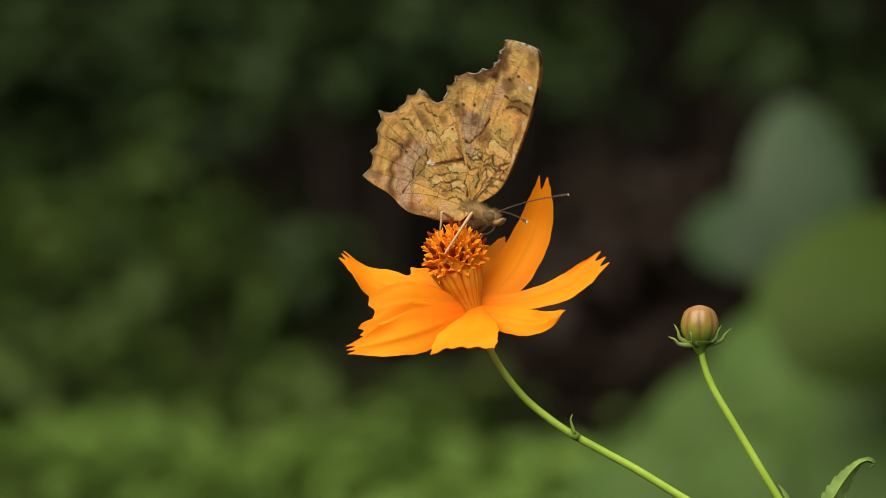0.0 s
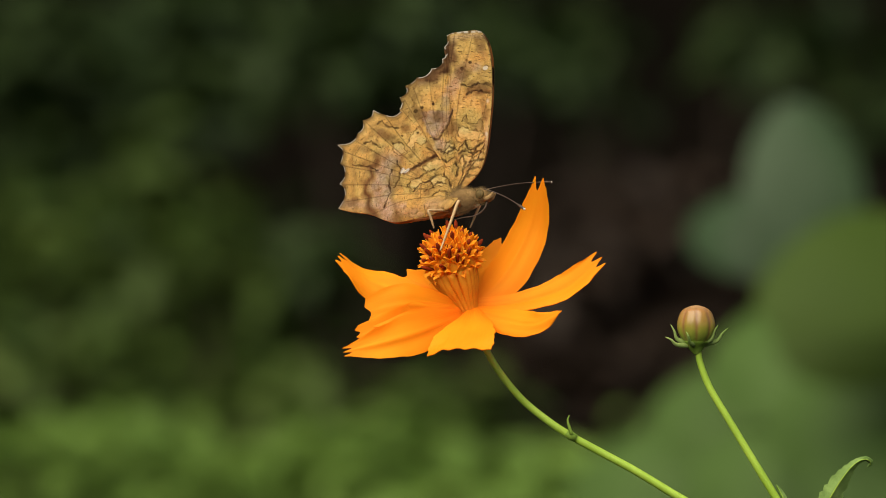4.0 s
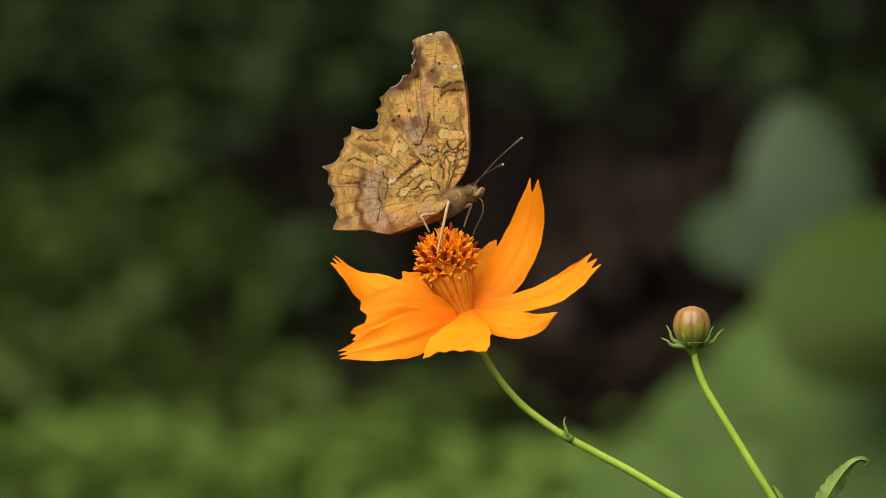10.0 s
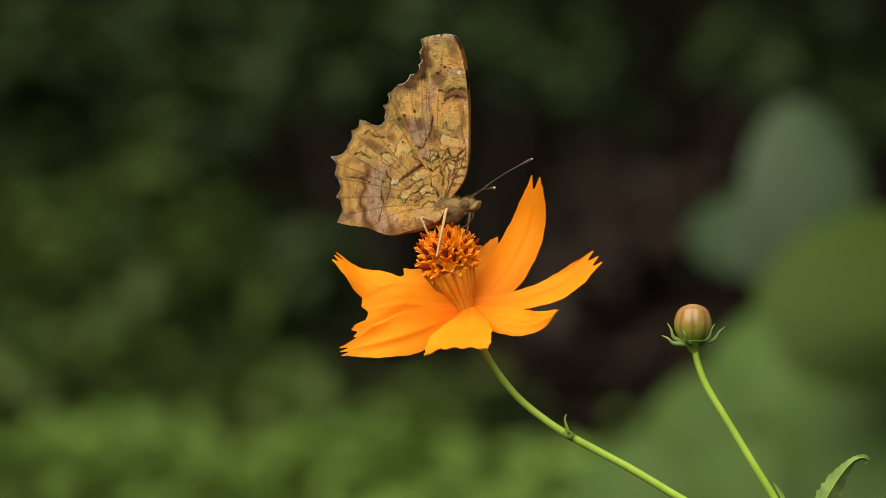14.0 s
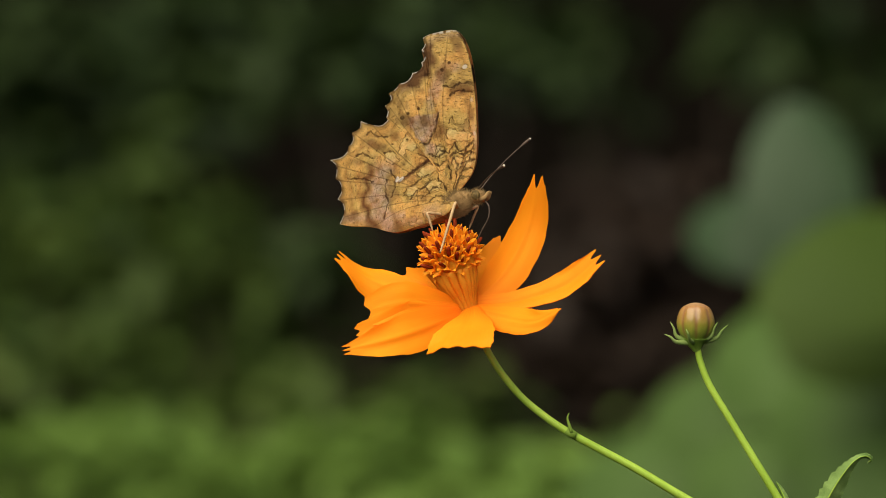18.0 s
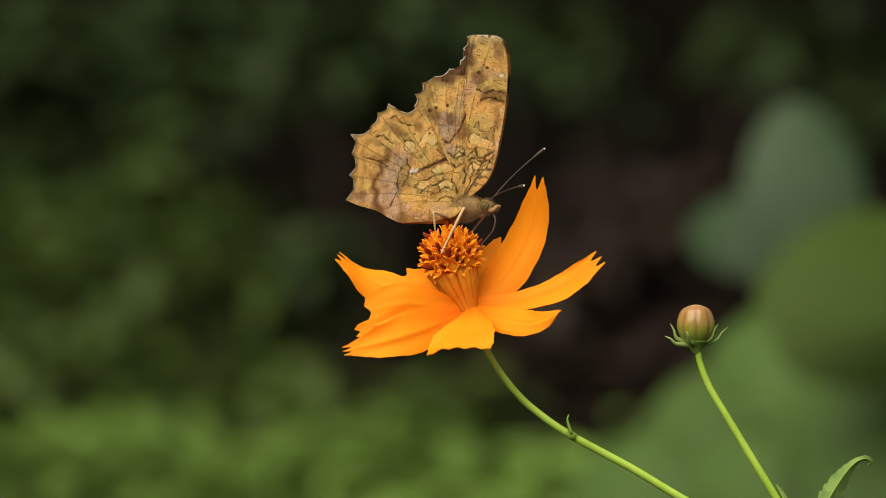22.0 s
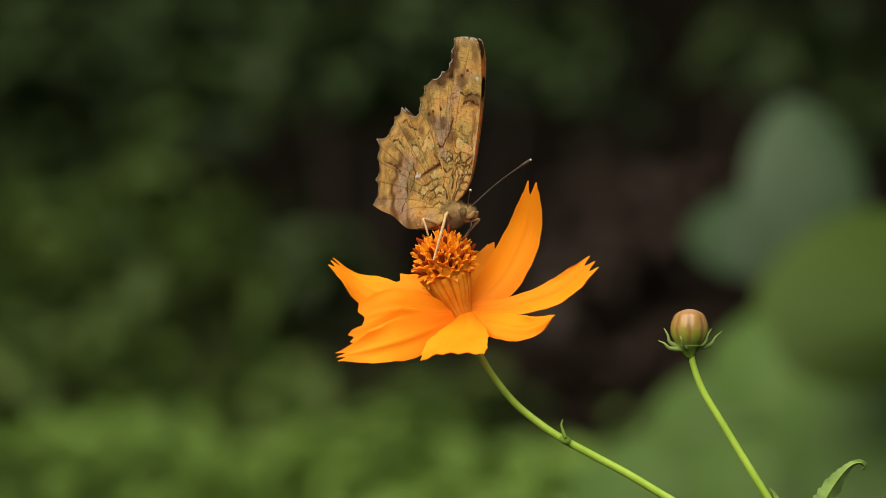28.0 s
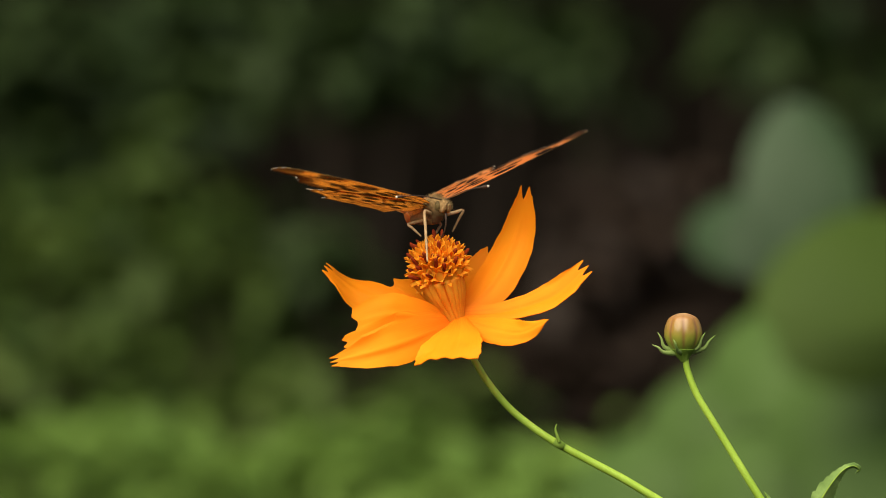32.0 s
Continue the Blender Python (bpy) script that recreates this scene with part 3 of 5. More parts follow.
    for k in range(count):
        h = 1 - 1.72 * (k + 0.5) / count
        a = 2.39996 * k
        r = math.sqrt(max(0.0, 1 - h * h))
        d = turn @ Vector((r * math.cos(a), r * math.sin(a), h))
        p = centre + d * (27 * UNIT)
        aim = (d + axis * 1.05 + Vector((rng.gauss(0, 0.14), rng.gauss(0, 0.14), rng.gauss(0, 0.14)))).normalized()
        m = Matrix.LocRotScale(p - ROOT, aim.to_track_quat("Z", "Y") @ Euler((0, 0, rng.uniform(0, 6))).to_quaternion(), [rng.uniform(1.05, 1.3)] * 3)
        o = part("floret", kinds[min(2, max(0, int(1.4 - h * 1.3 + rng.uniform(-0.4, 0.5))))], head)
        o.matrix_local = m
        if h > -0.35 and rng.random() < 0.85:
            o = part("anther", am, head)
            o.matrix_local = m @ Matrix.Diagonal((1.0, 1.0, rng.uniform(0.80, 1.14), 1))
    # stems
    fork = stage(1466, 1031)
    s = [stage(832, 560), stage(851, 603, 6), stage(880, 655, 8), stage(921, 706, 8), stage(965, 743, 6), stage(1007, 771, 4),
         stage(1062, 801, 2), stage(1125, 835), stage(1205, 883), stage(1320, 948), fork]
    v, f = tube(glide([tuple(p) for p in s], 70), np.linspace(5.8, 7.8, 70) * UNIT, 14, True, 0.015)
    part("flower_stem", mesh_of("flower_stem", v, f, STEM), ob, "thin curved bright green stem", ROOT)
    s = [stage(1234, 606), stage(1235, 625), stage(1240, 648), stage(1256, 688), stage(1290, 745), stage(1328, 808), stage(1372, 880), stage(1420, 962), fork]
    v, f = tube(glide([tuple(p) for p in s], 60), np.linspace(5.4, 7.6, 60) * UNIT, 14, True, 0.015)
    part("bud_stem", mesh_of("bud_stem", v, f, STEM), ob, "thin bright green stem under the bud", ROOT)
    s = [fork, fork.lerp(ROOT, 0.33) + Vector((0.008, 0, 0)), fork.lerp(ROOT, 0.66) + Vector((0.006, 0, 0)), ROOT]
    v, f = tube(glide([tuple(p) for p in s], 40), np.linspace(8, 22, 40) * UNIT, 14, True, 0.02)
    part("main_stem", mesh_of("main_stem", v, f, STEM), ob, "green main stem rising from the soil", ROOT)
    # node with its little bract
    v, f = joined(tube([stage(1002, 767), stage(1009, 772), stage(1019, 777)], [6.5 * UNIT, 8.2 * UNIT, 7 * UNIT], 12),
                  tube(glide([tuple(stage(1011, 770, -6)), tuple(stage(1007, 757, -7)), tuple(stage(1004, 745, -7)), tuple(stage(1007, 736, -7))], 12), np.linspace(3.6, 0.8, 12) * UNIT, 8))
    part("bract", mesh_of("node_bract", v, f, BRACT), ob, "small pointed bract at the stem node", ROOT)
    # the closed bud
    c = stage(1231, 577)
    v, f = ball(c, (34.5 * UNIT, 34.5 * UNIT, 36 * UNIT), None, 30, 96, lambda h, a: (1 - 0.05 * abs(math.cos(4 * a)) ** 6 * math.sin(math.pi * h)) * (0.95 + 0.05 * math.sin(math.pi * h) + 0.13 * math.exp(-((h - 0.80) / 0.11) ** 2)))
    me = mesh_of("bud", v, f, BUD)
    marks = me.color_attributes.new("marks", "FLOAT_COLOR", "POINT")
    vals = []
    for i in range(31):
        for k in range(96):
            a = 2 * math.pi * k / 96
            vals += [i / 30, 0.75 * abs(math.cos(4 * a)) ** 14 * math.sin(math.pi * i / 30), 0.0, 1.0]
    marks.data.foreach_set("color", vals)
    bud = part("bud", me, ob, "round closed bud, tan and pinkish with green base", ROOT)
    for k, (tx, ty, td, mx, my) in enumerate([(1186, 575, -10, 1199, 598), (1176, 597, -20, 1198, 607), (1214, 588, -42, 1221, 604), (1288, 581, 0, 1266, 601), (1270, 576, -12, 1257, 598), (1262, 586, 24, 1252, 602), (1228, 590, 38, 1230, 606), (1200, 586, 26, 1210, 602)]):
        b0 = stage(1231, 612)
        v, f = tube(glide([tuple(b0), tuple(stage(mx, my + 4, td * 0.7)), tuple(stage((mx + tx) / 2, (my + ty) / 2, td)), tuple(stage(tx, ty, td))], 12), np.array([6.0, 5.6, 5.0, 4.3, 3.6, 3.0, 2.5, 2.1, 1.8, 1.5, 1.1, 0.5]) * UNIT, 8)
        part("sepal", mesh_of("sepal", v, f, SEPAL), bud, shift=ROOT)
    v, f = tube(glide([tuple(stage(1233, 628)), tuple(stage(1232, 620)), tuple(stage(1231, 612)), tuple(stage(1231, 605))], 14), glide([(5.5,), (11,), (18,), (24.2,)], 14)[:, 0] * UNIT, 32, True, 0.02)
    part("calyx", mesh_of("calyx", v, f, BRACT), bud, "green calyx cup", ROOT)
    # a toothed leaf with a curled tip, and a small one beside the stem
    for line, w, bite in (([(1440, 960, 6), (1456, 908, 2), (1474, 872, -3), (1496, 839, -6), (1515, 819, -6), (1531, 813, -3), (1541, 819, 3), (1535, 826, 6)], (8, 17, 18, 12, 6, 4.5, 4, 1), 0.30),
                          ([(1402, 930, 0), (1390, 892, 0), (1380, 870, 0), (1373, 858, 0)], (5, 6, 4, 1), 0.1)):
        rows = 72
        pts = glide([tuple(stage(*p)) for p in line], rows)
        wd = glide([(q,) for q in w], rows)[:, 0] * UNIT
        tang = np.gradient(pts, axis=0)
        grid, norm = np.zeros((rows, 11, 3)), np.zeros((rows, 11, 3))
        for i in range(rows):
            t = tang[i] / np.linalg.norm(tang[i])
            sd = np.cross(t, (0.25, 1, 0.35))
            sd /= np.linalg.norm(sd)
            n = np.cross(sd, t)
            saw = (i * 0.23) % 1.0
            for j in range(11):
                q = j / 5 - 1
                edge = 1 + bite * (saw - 0.4) * abs(q) ** 3
                fold = 0.75 * abs(q) - 0.12 * math.sin(i * 0.7) * q * q
                grid[i, j] = pts[i] + sd * wd[i] * q * edge + n * wd[i] * fold
                norm[i, j] = n
        v, f, *_ = slab(grid, 0.0002, norm)
        leaf = part("leaf", mesh_of("leaf", v, f, LEAFLET), ob, "narrow toothed green leaf with a curled tip", ROOT)
        v, f = tube(pts[:-4] - np.array((0, 0.0003, 0)), np.linspace(1.3, 0.4, rows - 4) * UNIT, 6)
        part("midrib", mesh_of("midrib", v, f, STEM), leaf, "pale green midrib", ROOT)
    return ob


# ---- the butterfly: x towards the head, y to its left, z up ----
def wing(x, y, out=0.0):
    """A place in the butterfly's own space from plan units of its closed side view."""
    a, b = x - 805, 365 - y
    return Vector((a * 1.124 + -0.060 * b, out, b * 1.033 + -0.060 * a)) * UNIT


HINGE = Vector((0, 0, 3.1 * UNIT))
HINGE_AXIS = Vector((math.cos(0.087), 0, math.sin(0.087)))


def scallop(points, n, teeth, depth):
    """A margin through the points, bitten into small scallops."""
    p = glide(points, n)
    t = np.gradient(p, axis=0)
    t /= np.linalg.norm(t, axis=1)[:, None] + 1e-9
    out = np.stack([-t[:, 1], t[:, 0]], 1)
    s = np.linspace(0, 1, n)
    bite = np.abs(np.sin(math.pi * teeth * s)) ** 0.7 * depth
    return p + out * bite[:, None]


def wing_mesh(name, base, rim, side, out, veins, marks_under, marks_upper, outer):
    """A thin wing fanned from its root to its rim: underside, upperside and edge, with marks for veins, bands and spots."""
    rim = np.array(rim)
    nu, nv = len(rim), 190
    vv = np.linspace(0, 1, nv) ** 0.85
    base = np.array(base, float)
    plan = base[None, None, :] + (rim[:, None, :] - base) * vv[None, :, None]
    x, y = plan[..., 0], plan[..., 1]
    vein = np.zeros_like(x)
    for (ax, ay, bx, by, bend) in veins:
        q = glide([(ax, ay), ((ax + bx) / 2 + bend * (by - ay) / 100, (ay + by) / 2 - bend * (bx - ax) / 100), (bx, by)], 24)
        d = np.full(x.shape, 1e9)
        for a, b in zip(q[:-1], q[1:]):
            ab = b - a
            f = np.clip(((x - a[0]) * ab[0] + (y - a[1]) * ab[1]) / (ab @ ab), 0, 1)
            d = np.minimum(d, np.hypot(x - a[0] - f * ab[0], y - a[1] - f * ab[1]))
        vein = np.maximum(vein, np.exp(-(d / 0.95) ** 2))
    # depth inside the ragged outer margin, in plan units; far inside elsewhere
    depth = np.full(x.shape, 400.0)
    for a in rim[outer[0]:outer[1]]:
        depth = np.minimum(depth, np.hypot(x - a[0], y - a[1]))
    edge = np.repeat(vv[None, :], nu, 0)
    # the hindwing swells round the abdomen
    swell = np.exp(-((y - 385) / 20) ** 2) * (11 * np.clip((x - 668) / 40, 0, 1) + 9 * np.clip((x - 750) / 30, 0, 1)) * (1 if name != "forewing" else 0)
    flow = 6 * np.sin(x * 0.031 + y * 0.017) + 4 * np.sin(y * 0.05 - x * 0.02)
    sheet = out + swell + (0.5 * vein + 0.10 * flow - 0.00045 * (np.hypot(x - base[0], y - base[1])) ** 1.5) * 0.6
    P = np.zeros((nu, nv, 3))
    P[..., 0] = (x - 805) * 1.124 + -0.060 * (365 - y)
    P[..., 1] = -sheet
    P[..., 2] = (365 - y) * 1.033 + -0.060 * (x - 805)
    P *= UNIT
    P -= np.array(HINGE)
    N = np.zeros_like(P)
    N[..., 1] = -1.0
    if side > 0:
        P[..., 1] *= -1
        N[..., 1] *= -1
    v, f, half, src, behind = slab(P, 0.00009, N)
    if side < 0:
        f = [q[::-1] for q in f]
    me = mesh_of(name, v, f, UNDER)
    me.materials.append(UPPER)
    idx = np.zeros(len(f), int)
    idx[half:2 * half] = 1
    me.polygons.foreach_set("material_index", idx)
    mu, zu = marks_under(x, y, edge, vein, depth)
    mo, zo = marks_upper(x, y, edge, vein, depth)
    for label, under, over in (("marks", mu, mo), ("zone", zu, zo)):
        col = me.color_attributes.new(label, "FLOAT_COLOR", "POINT")
        both = np.where(behind[:, None], over.reshape(-1, 4)[src], under.reshape(-1, 4)[src])
        col.data.foreach_set("color", np.clip(both, 0, 1).astype(np.float32).ravel())
    uv = me.uv_layers.new(name="UVMap")
    li = np.zeros(len(me.loops), int)
    me.loops.foreach_get("vertex_index", li)
    li = src[li]
    dx, dy = (x - base[0]).ravel()[li], (y - base[1]).ravel()[li]
    uv.data.foreach_set("uv", np.stack([np.arctan2(dx, -dy), np.hypot(dx, dy) / 250], 1).ravel())
    return me


def soft(d, r, w):
    """1 inside r, falling to 0 over w."""
    return np.clip((r + w - d) / (2 * w), 0, 1)


def blob(x, y, cx, cy, rx, ry, turn=0.0):
    c, s = math.cos(turn), math.sin(turn)
    a, b = (x - cx) * c + (y - cy) * s, -(x - cx) * s + (y - cy) * c
    return soft(np.hypot(a / rx, b / ry) + 0.10 * np.sin(a * 0.33 + cx) * np.sin(b * 0.30 + cy), 0.92, 0.13)


def haze(x, y, cx, cy, rx, ry, turn=0.0):
    c, s = math.cos(turn), math.sin(turn)
    a, b = (x - cx) * c + (y - cy) * s, -(x - cx) * s + (y - cy) * c
    return soft(np.hypot(a / rx, b / ry) + 0.18 * rough_field(x, y, 1.9), 0.85, 0.42)


def rough_field(x, y, k=1.0):
    return np.sin(x * 0.11 * k + 1.3 * np.sin(y * 0.07 * k)) * np.sin(y * 0.13 * k + 1.1 * np.sin(x * 0.06 * k))


def jag(x, y, points, wide=1.15, wobble=1.2):
    """A dark zigzag line through the points."""
    q = np.array(points, float)
    q = np.vstack([a + (b - a) * np.linspace(0, 1, 6, endpoint=False)[:, None] for a, b in zip(q[:-1], q[1:])] + [q[-1:]])
    k = np.arange(len(q))
    q = q + np.stack([np.sin(k * 2.3 + q[0, 0]) + np.sin(k * 1.1 + 2), np.cos(k * 1.9 + q[0, 1]) + np.sin(k * 2.9)], 1) * wobble * 0.6
    return np.clip(1.5 - away_from(x, y, q) / (wide * (1 + 0.5 * np.sin(0.3 * x + 0.21 * y))), 0, 1)


def away_from(x, y, q):
    """The distance to a chain of points."""
    d = np.full(x.shape, 1e9)
    for a, b in zip(q[:-1], q[1:]):
        ab = b - a
        f = np.clip(((x - a[0]) * ab[0] + (y - a[1]) * ab[1]) / (ab @ ab + 1e-9), 0, 1)
        d = np.minimum(d, np.hypot(x - a[0] - f * ab[0], y - a[1] - f * ab[1]))
    return d


def isle(x, y, points, seam=1.0):
    """A flake of paler scales inside a ragged outline: how far it is filled, and its dark seam."""
    q = np.array(points + points[:1], float)
    x, y = x + 1.6 * rough_field(x, y, 3.1), y + 1.6 * rough_field(y, x, 3.7)
    inner = np.zeros(x.shape, bool)
    for (ax, ay), (bx, by) in zip(q[:-1], q[1:]):
        inner ^= ((ay > y) != (by > y)) & (x < (bx - ax) * (y - ay) / (by - ay + 1e-9) + ax)
    d = away_from(x, y, q)
    return np.where(inner, np.clip(d / 2.5, 0, 1), 0.0), np.clip(1.2 - d / 1.1, 0, 1) * seam * (0.35 + 0.65 * (rough_field(x, y, 2.0) > -0.25))


FORE_LINES = [[(804, 281), (818, 263), (824, 280), (836, 277), (854, 264)], [(806, 286), (818, 279), (833, 288), (851, 277)], [(804, 350), (814, 322), (818, 302), (813, 288)], [(806, 350), (824, 316), (842, 292), (853, 268)],
              [(779, 286), (789, 271), (802, 278)], [(776, 292), (786, 301), (797, 292)], [(796, 206), (787, 236), (770, 259), (756, 254)], [(862, 162), (840, 160), (826, 166), (812, 160)], [(860, 178), (838, 172), (820, 178)],
              [(770, 276), (784, 284), (800, 276)], [(820, 318), (832, 312), (845, 312)], [(814, 330), (826, 326), (838, 326)], [(824, 302), (838, 298), (850, 298)], [(800, 300), (806, 312), (802, 326)]]
FORE_ISLES = [[(784, 266), (792, 263), (799, 270), (797, 284), (789, 287), (782, 279)], [(806, 256), (818, 258), (830, 262), (846, 259), (853, 250), (842, 246), (830, 244), (816, 236), (806, 240)],
              [(808, 296), (814, 286), (830, 292), (826, 306), (814, 316)], [(834, 292), (850, 282), (847, 302), (836, 312), (828, 306)]]
OLIVE_ISLE = [(813, 226), (820, 217), (825, 230), (837, 234), (847, 220), (850, 233), (849, 246), (838, 243), (827, 235), (818, 228)]
HIND_LINES = [[(712, 318), (722, 311), (742, 304), (758, 294), (778, 286)], [(716, 314), (734, 306), (748, 298), (766, 288), (780, 280)], [(716, 344), (724, 332), (740, 326), (752, 318), (766, 312)], [(728, 352), (740, 338), (756, 334), (772, 322)],
              [(748, 352), (762, 346), (770, 336), (786, 340)], [(762, 362), (774, 352), (790, 356)], [(698, 296), (706, 312), (702, 330), (694, 344)], [(690, 312), (684, 334), (688, 352), (676, 378)], [(780, 322), (790, 332), (794, 346)],
              [(752, 274), (766, 282), (774, 296)], [(664, 226), (672, 222), (680, 232), (700, 236)], [(640, 262), (652, 258), (668, 270)], [(620, 300), (650, 304), (664, 312)]]
HIND_ISLES = [[(736, 234), (752, 252), (752, 262), (742, 268), (732, 264), (724, 276), (716, 268), (722, 254)], [(742, 308), (760, 298), (776, 292), (784, 304), (770, 314), (752, 318)], [(724, 330), (742, 326), (746, 338), (732, 348), (720, 344)],
              [(756, 330), (774, 322), (786, 330), (780, 344), (762, 344)], [(690, 262), (708, 264), (716, 280), (704, 286), (692, 278)]]


def gather(m, zone, x, y, lines, isles, strength, wide):
    """Lays lines and flakes into the marks."""
    m[..., 0] = np.maximum.reduce([m[..., 0]] + [strength * jag(x, y, q, wide) for q in lines])
    for q in isles:
        fill, seam = isle(x, y, q, 0.70)
        m[..., 3] = np.maximum(m[..., 3], 0.80 * fill)
        m[..., 1] *= 1 - 0.8 * fill
        zone[..., 0] *= 1 - fill
        zone[..., 2] = np.maximum(zone[..., 2], 0.8 * fill)
        m[..., 0] = np.maximum(m[..., 0], seam)


def fore_under(x, y, edge, vein, depth):
    m, zone = np.zeros(x.shape + (4,)), np.zeros(x.shape + (4,))
    r, r2 = rough_field(x, y), rough_field(x, y, 2.3)
    zone[..., 3] = 1
    fade = np.clip((edge - 0.25) * 4, 0, 1)
    m[..., 0] = 0.40 * vein * fade
    zone[..., 0] = np.maximum(soft(np.hypot(x - 822, y - 296), 62, 30), 0.6 * soft(np.hypot(x - 846, y - 168), 22, 18))
    # grey-violet patch amid the wing and a paler streak up from it to the notch
    violet = isle(x, y, [(738, 208), (758, 204), (790, 206), (802, 200), (792, 226), (776, 252), (762, 258), (750, 244)])[0]
    streak = 0.6 * haze(x, y, 798, 162, 12, 48, 0.42)
    zone[..., 1] = np.maximum.reduce([0.9 * violet * (0.8 + 0.2 * r2), streak, 0.75 * haze(x, y, 775, 268, 15, 12, 0.5), 0.5 * haze(x, y, 836, 130, 13, 11), 0.45 * haze(x, y, 856, 258, 5, 30), 0.5 * soft(np.abs(depth - 9), 4, 4) * (x > 735)])
    # dark margin below the tip, dusky clouds
    m[..., 1] = np.maximum.reduce([1.0 * soft(depth, 17 + 6 * r, 6) * np.clip((x - 712) / 26, 0.35, 1) * np.clip((y - 74) / 14, 0, 1), 0.8 * haze(x, y, 790, 100, 11, 32, -0.5), 0.8 * haze(x, y, 814, 138, 16, 17, 0.4), 0.8 * haze(x, y, 842, 168, 26, 14, 0.1), 0.6 * haze(x, y, 844, 92, 9, 22, -0.4),
                                0.75 * haze(x, y, 738, 212, 22, 13, 0.7), 0.8 * haze(x, y, 770, 218, 18, 12, 0.3), 0.7 * haze(x, y, 794, 240, 13, 18, 0.7), 0.5 * haze(x, y, 852, 210, 8, 26)])
    olive, seam = isle(x, y, OLIVE_ISLE, 0.9)
    m[..., 1] = np.maximum(m[..., 1], 0.55 * olive)
    zone[..., 2] = np.maximum(zone[..., 2], 0.8 * olive)
    gather(m, zone, x, y, FORE_LINES, FORE_ISLES, 0.95, 1.55)
    m[..., 0] = np.maximum.reduce([m[..., 0], seam] + [0.95 * blob(x, y, a, b, p, q) for a, b, p, q in ((731, 206, 4.2, 3.4), (742, 200, 3, 3), (762, 194, 2.6, 3.2), (813, 132, 4, 3.6), (827, 121, 3.4, 2.8))])
    m[..., 0] = np.maximum.reduce([m[..., 0], 0.85 * soft(depth, 3.6 + 1.5 * r, 2), 0.9 * np.clip((edge - 0.978) * 70, 0, 1) * (x > 815) * (y > 72)])
    m[..., 2] = np.maximum.reduce([0.8 * blob(x, y, 854, 132, 5, 4), 0.5 * blob(x, y, 856, 252, 3, 4), 0.4 * blob(x, y, 858, 192, 3, 4), 0.9 * soft(depth, 1.3, 0.6) * (np.sin(y * 0.30 + x * 0.24) > 0.15), 0.8 * soft(np.abs(y - 65.5), 1.6, 0.8) * (edge > 0.985) * (np.sin(x * 0.5) > -0.4)])
    return m, zone


def hind_under(x, y, edge, vein, depth):
    m, zone = np.zeros(x.shape + (4,)), np.zeros(x.shape + (4,))
    r, r2 = rough_field(x, y), rough_field(x, y, 2.3)
    zone[..., 3] = 1
    fade = np.clip((edge - 0.2) * 4, 0, 1)
    rad = np.hypot(x - 800, y - 350)
    m[..., 0] = 0.55 * vein * fade
    zone[..., 0] = np.maximum(soft(rad, 78, 26), 0.5 * soft(np.hypot(x - 770, y - 372), 30, 16))
    # a grey-violet band across the middle with a brown border outside it, grey towards the lower corner
    low = np.clip((y - 268) / 26, 0, 1)
    band = soft(np.abs(rad - 128 - 7 * r), 17, 7) * low
    zone[..., 1] = np.maximum.reduce([0.9 * band * (0.85 + 0.15 * r2), 0.75 * soft(np.abs(y - 379 + 0.10 * (700 - x)), 7, 7) * (x < 720), 0.45 * haze(x, y, 770, 380, 26, 16), 0.4 * haze(x, y, 720, 392, 36, 8)])
    m[..., 1] = np.maximum.reduce([1.0 * soft(np.abs(rad - 154 - 8 * r), 7, 6) * low, 0.6 * soft(np.abs(rad - 108 - 6 * r), 4, 5) * low, 0.7 * haze(x, y, 676, 246, 24, 9, 0.6), 0.6 * haze(x, y, 714, 236, 12, 9, 0.8), 0.5 * haze(x, y, 640, 272, 16, 7, 0.3), 0.85 * isle(x, y, [(706, 318), (726, 306), (752, 290), (776, 278), (784, 284), (760, 298), (734, 312), (712, 324)])[0],
                                0.65 * haze(x, y, 764, 272, 10, 22, -0.7), 0.5 * haze(x, y, 700, 262, 10, 7, 0.4), 0.45 * soft(np.abs(depth - 17 - 3 * r), 3, 4), 0.5 * soft(depth, 6 + 2 * r, 3), 0.5 * haze(x, y, 620, 366, 10, 10)])
    gather(m, zone, x, y, HIND_LINES, HIND_ISLES, 0.90, 1.35)
    m[..., 0] = np.maximum.reduce([m[..., 0], 0.8 * soft(depth, 2.6, 1.2)] + [0.85 * blob(x, y, a, b, 2.6, 2.2) for a, b in ((708, 250), (692, 264), (736, 246))])
    tick = np.maximum(blob(x, y, 709, 313, 3.0, 6.0, 0.5), blob(x, y, 716, 314, 6.4, 2.8, -0.6)) - blob(x, y, 713, 307, 2.6, 2.6)
    m[..., 2] = np.maximum(1.8 * tick, 0.75 * soft(depth, 1.2, 0.6) * (np.sin(y * 0.3 + x * 0.1) > -0.3))
    return m, zone


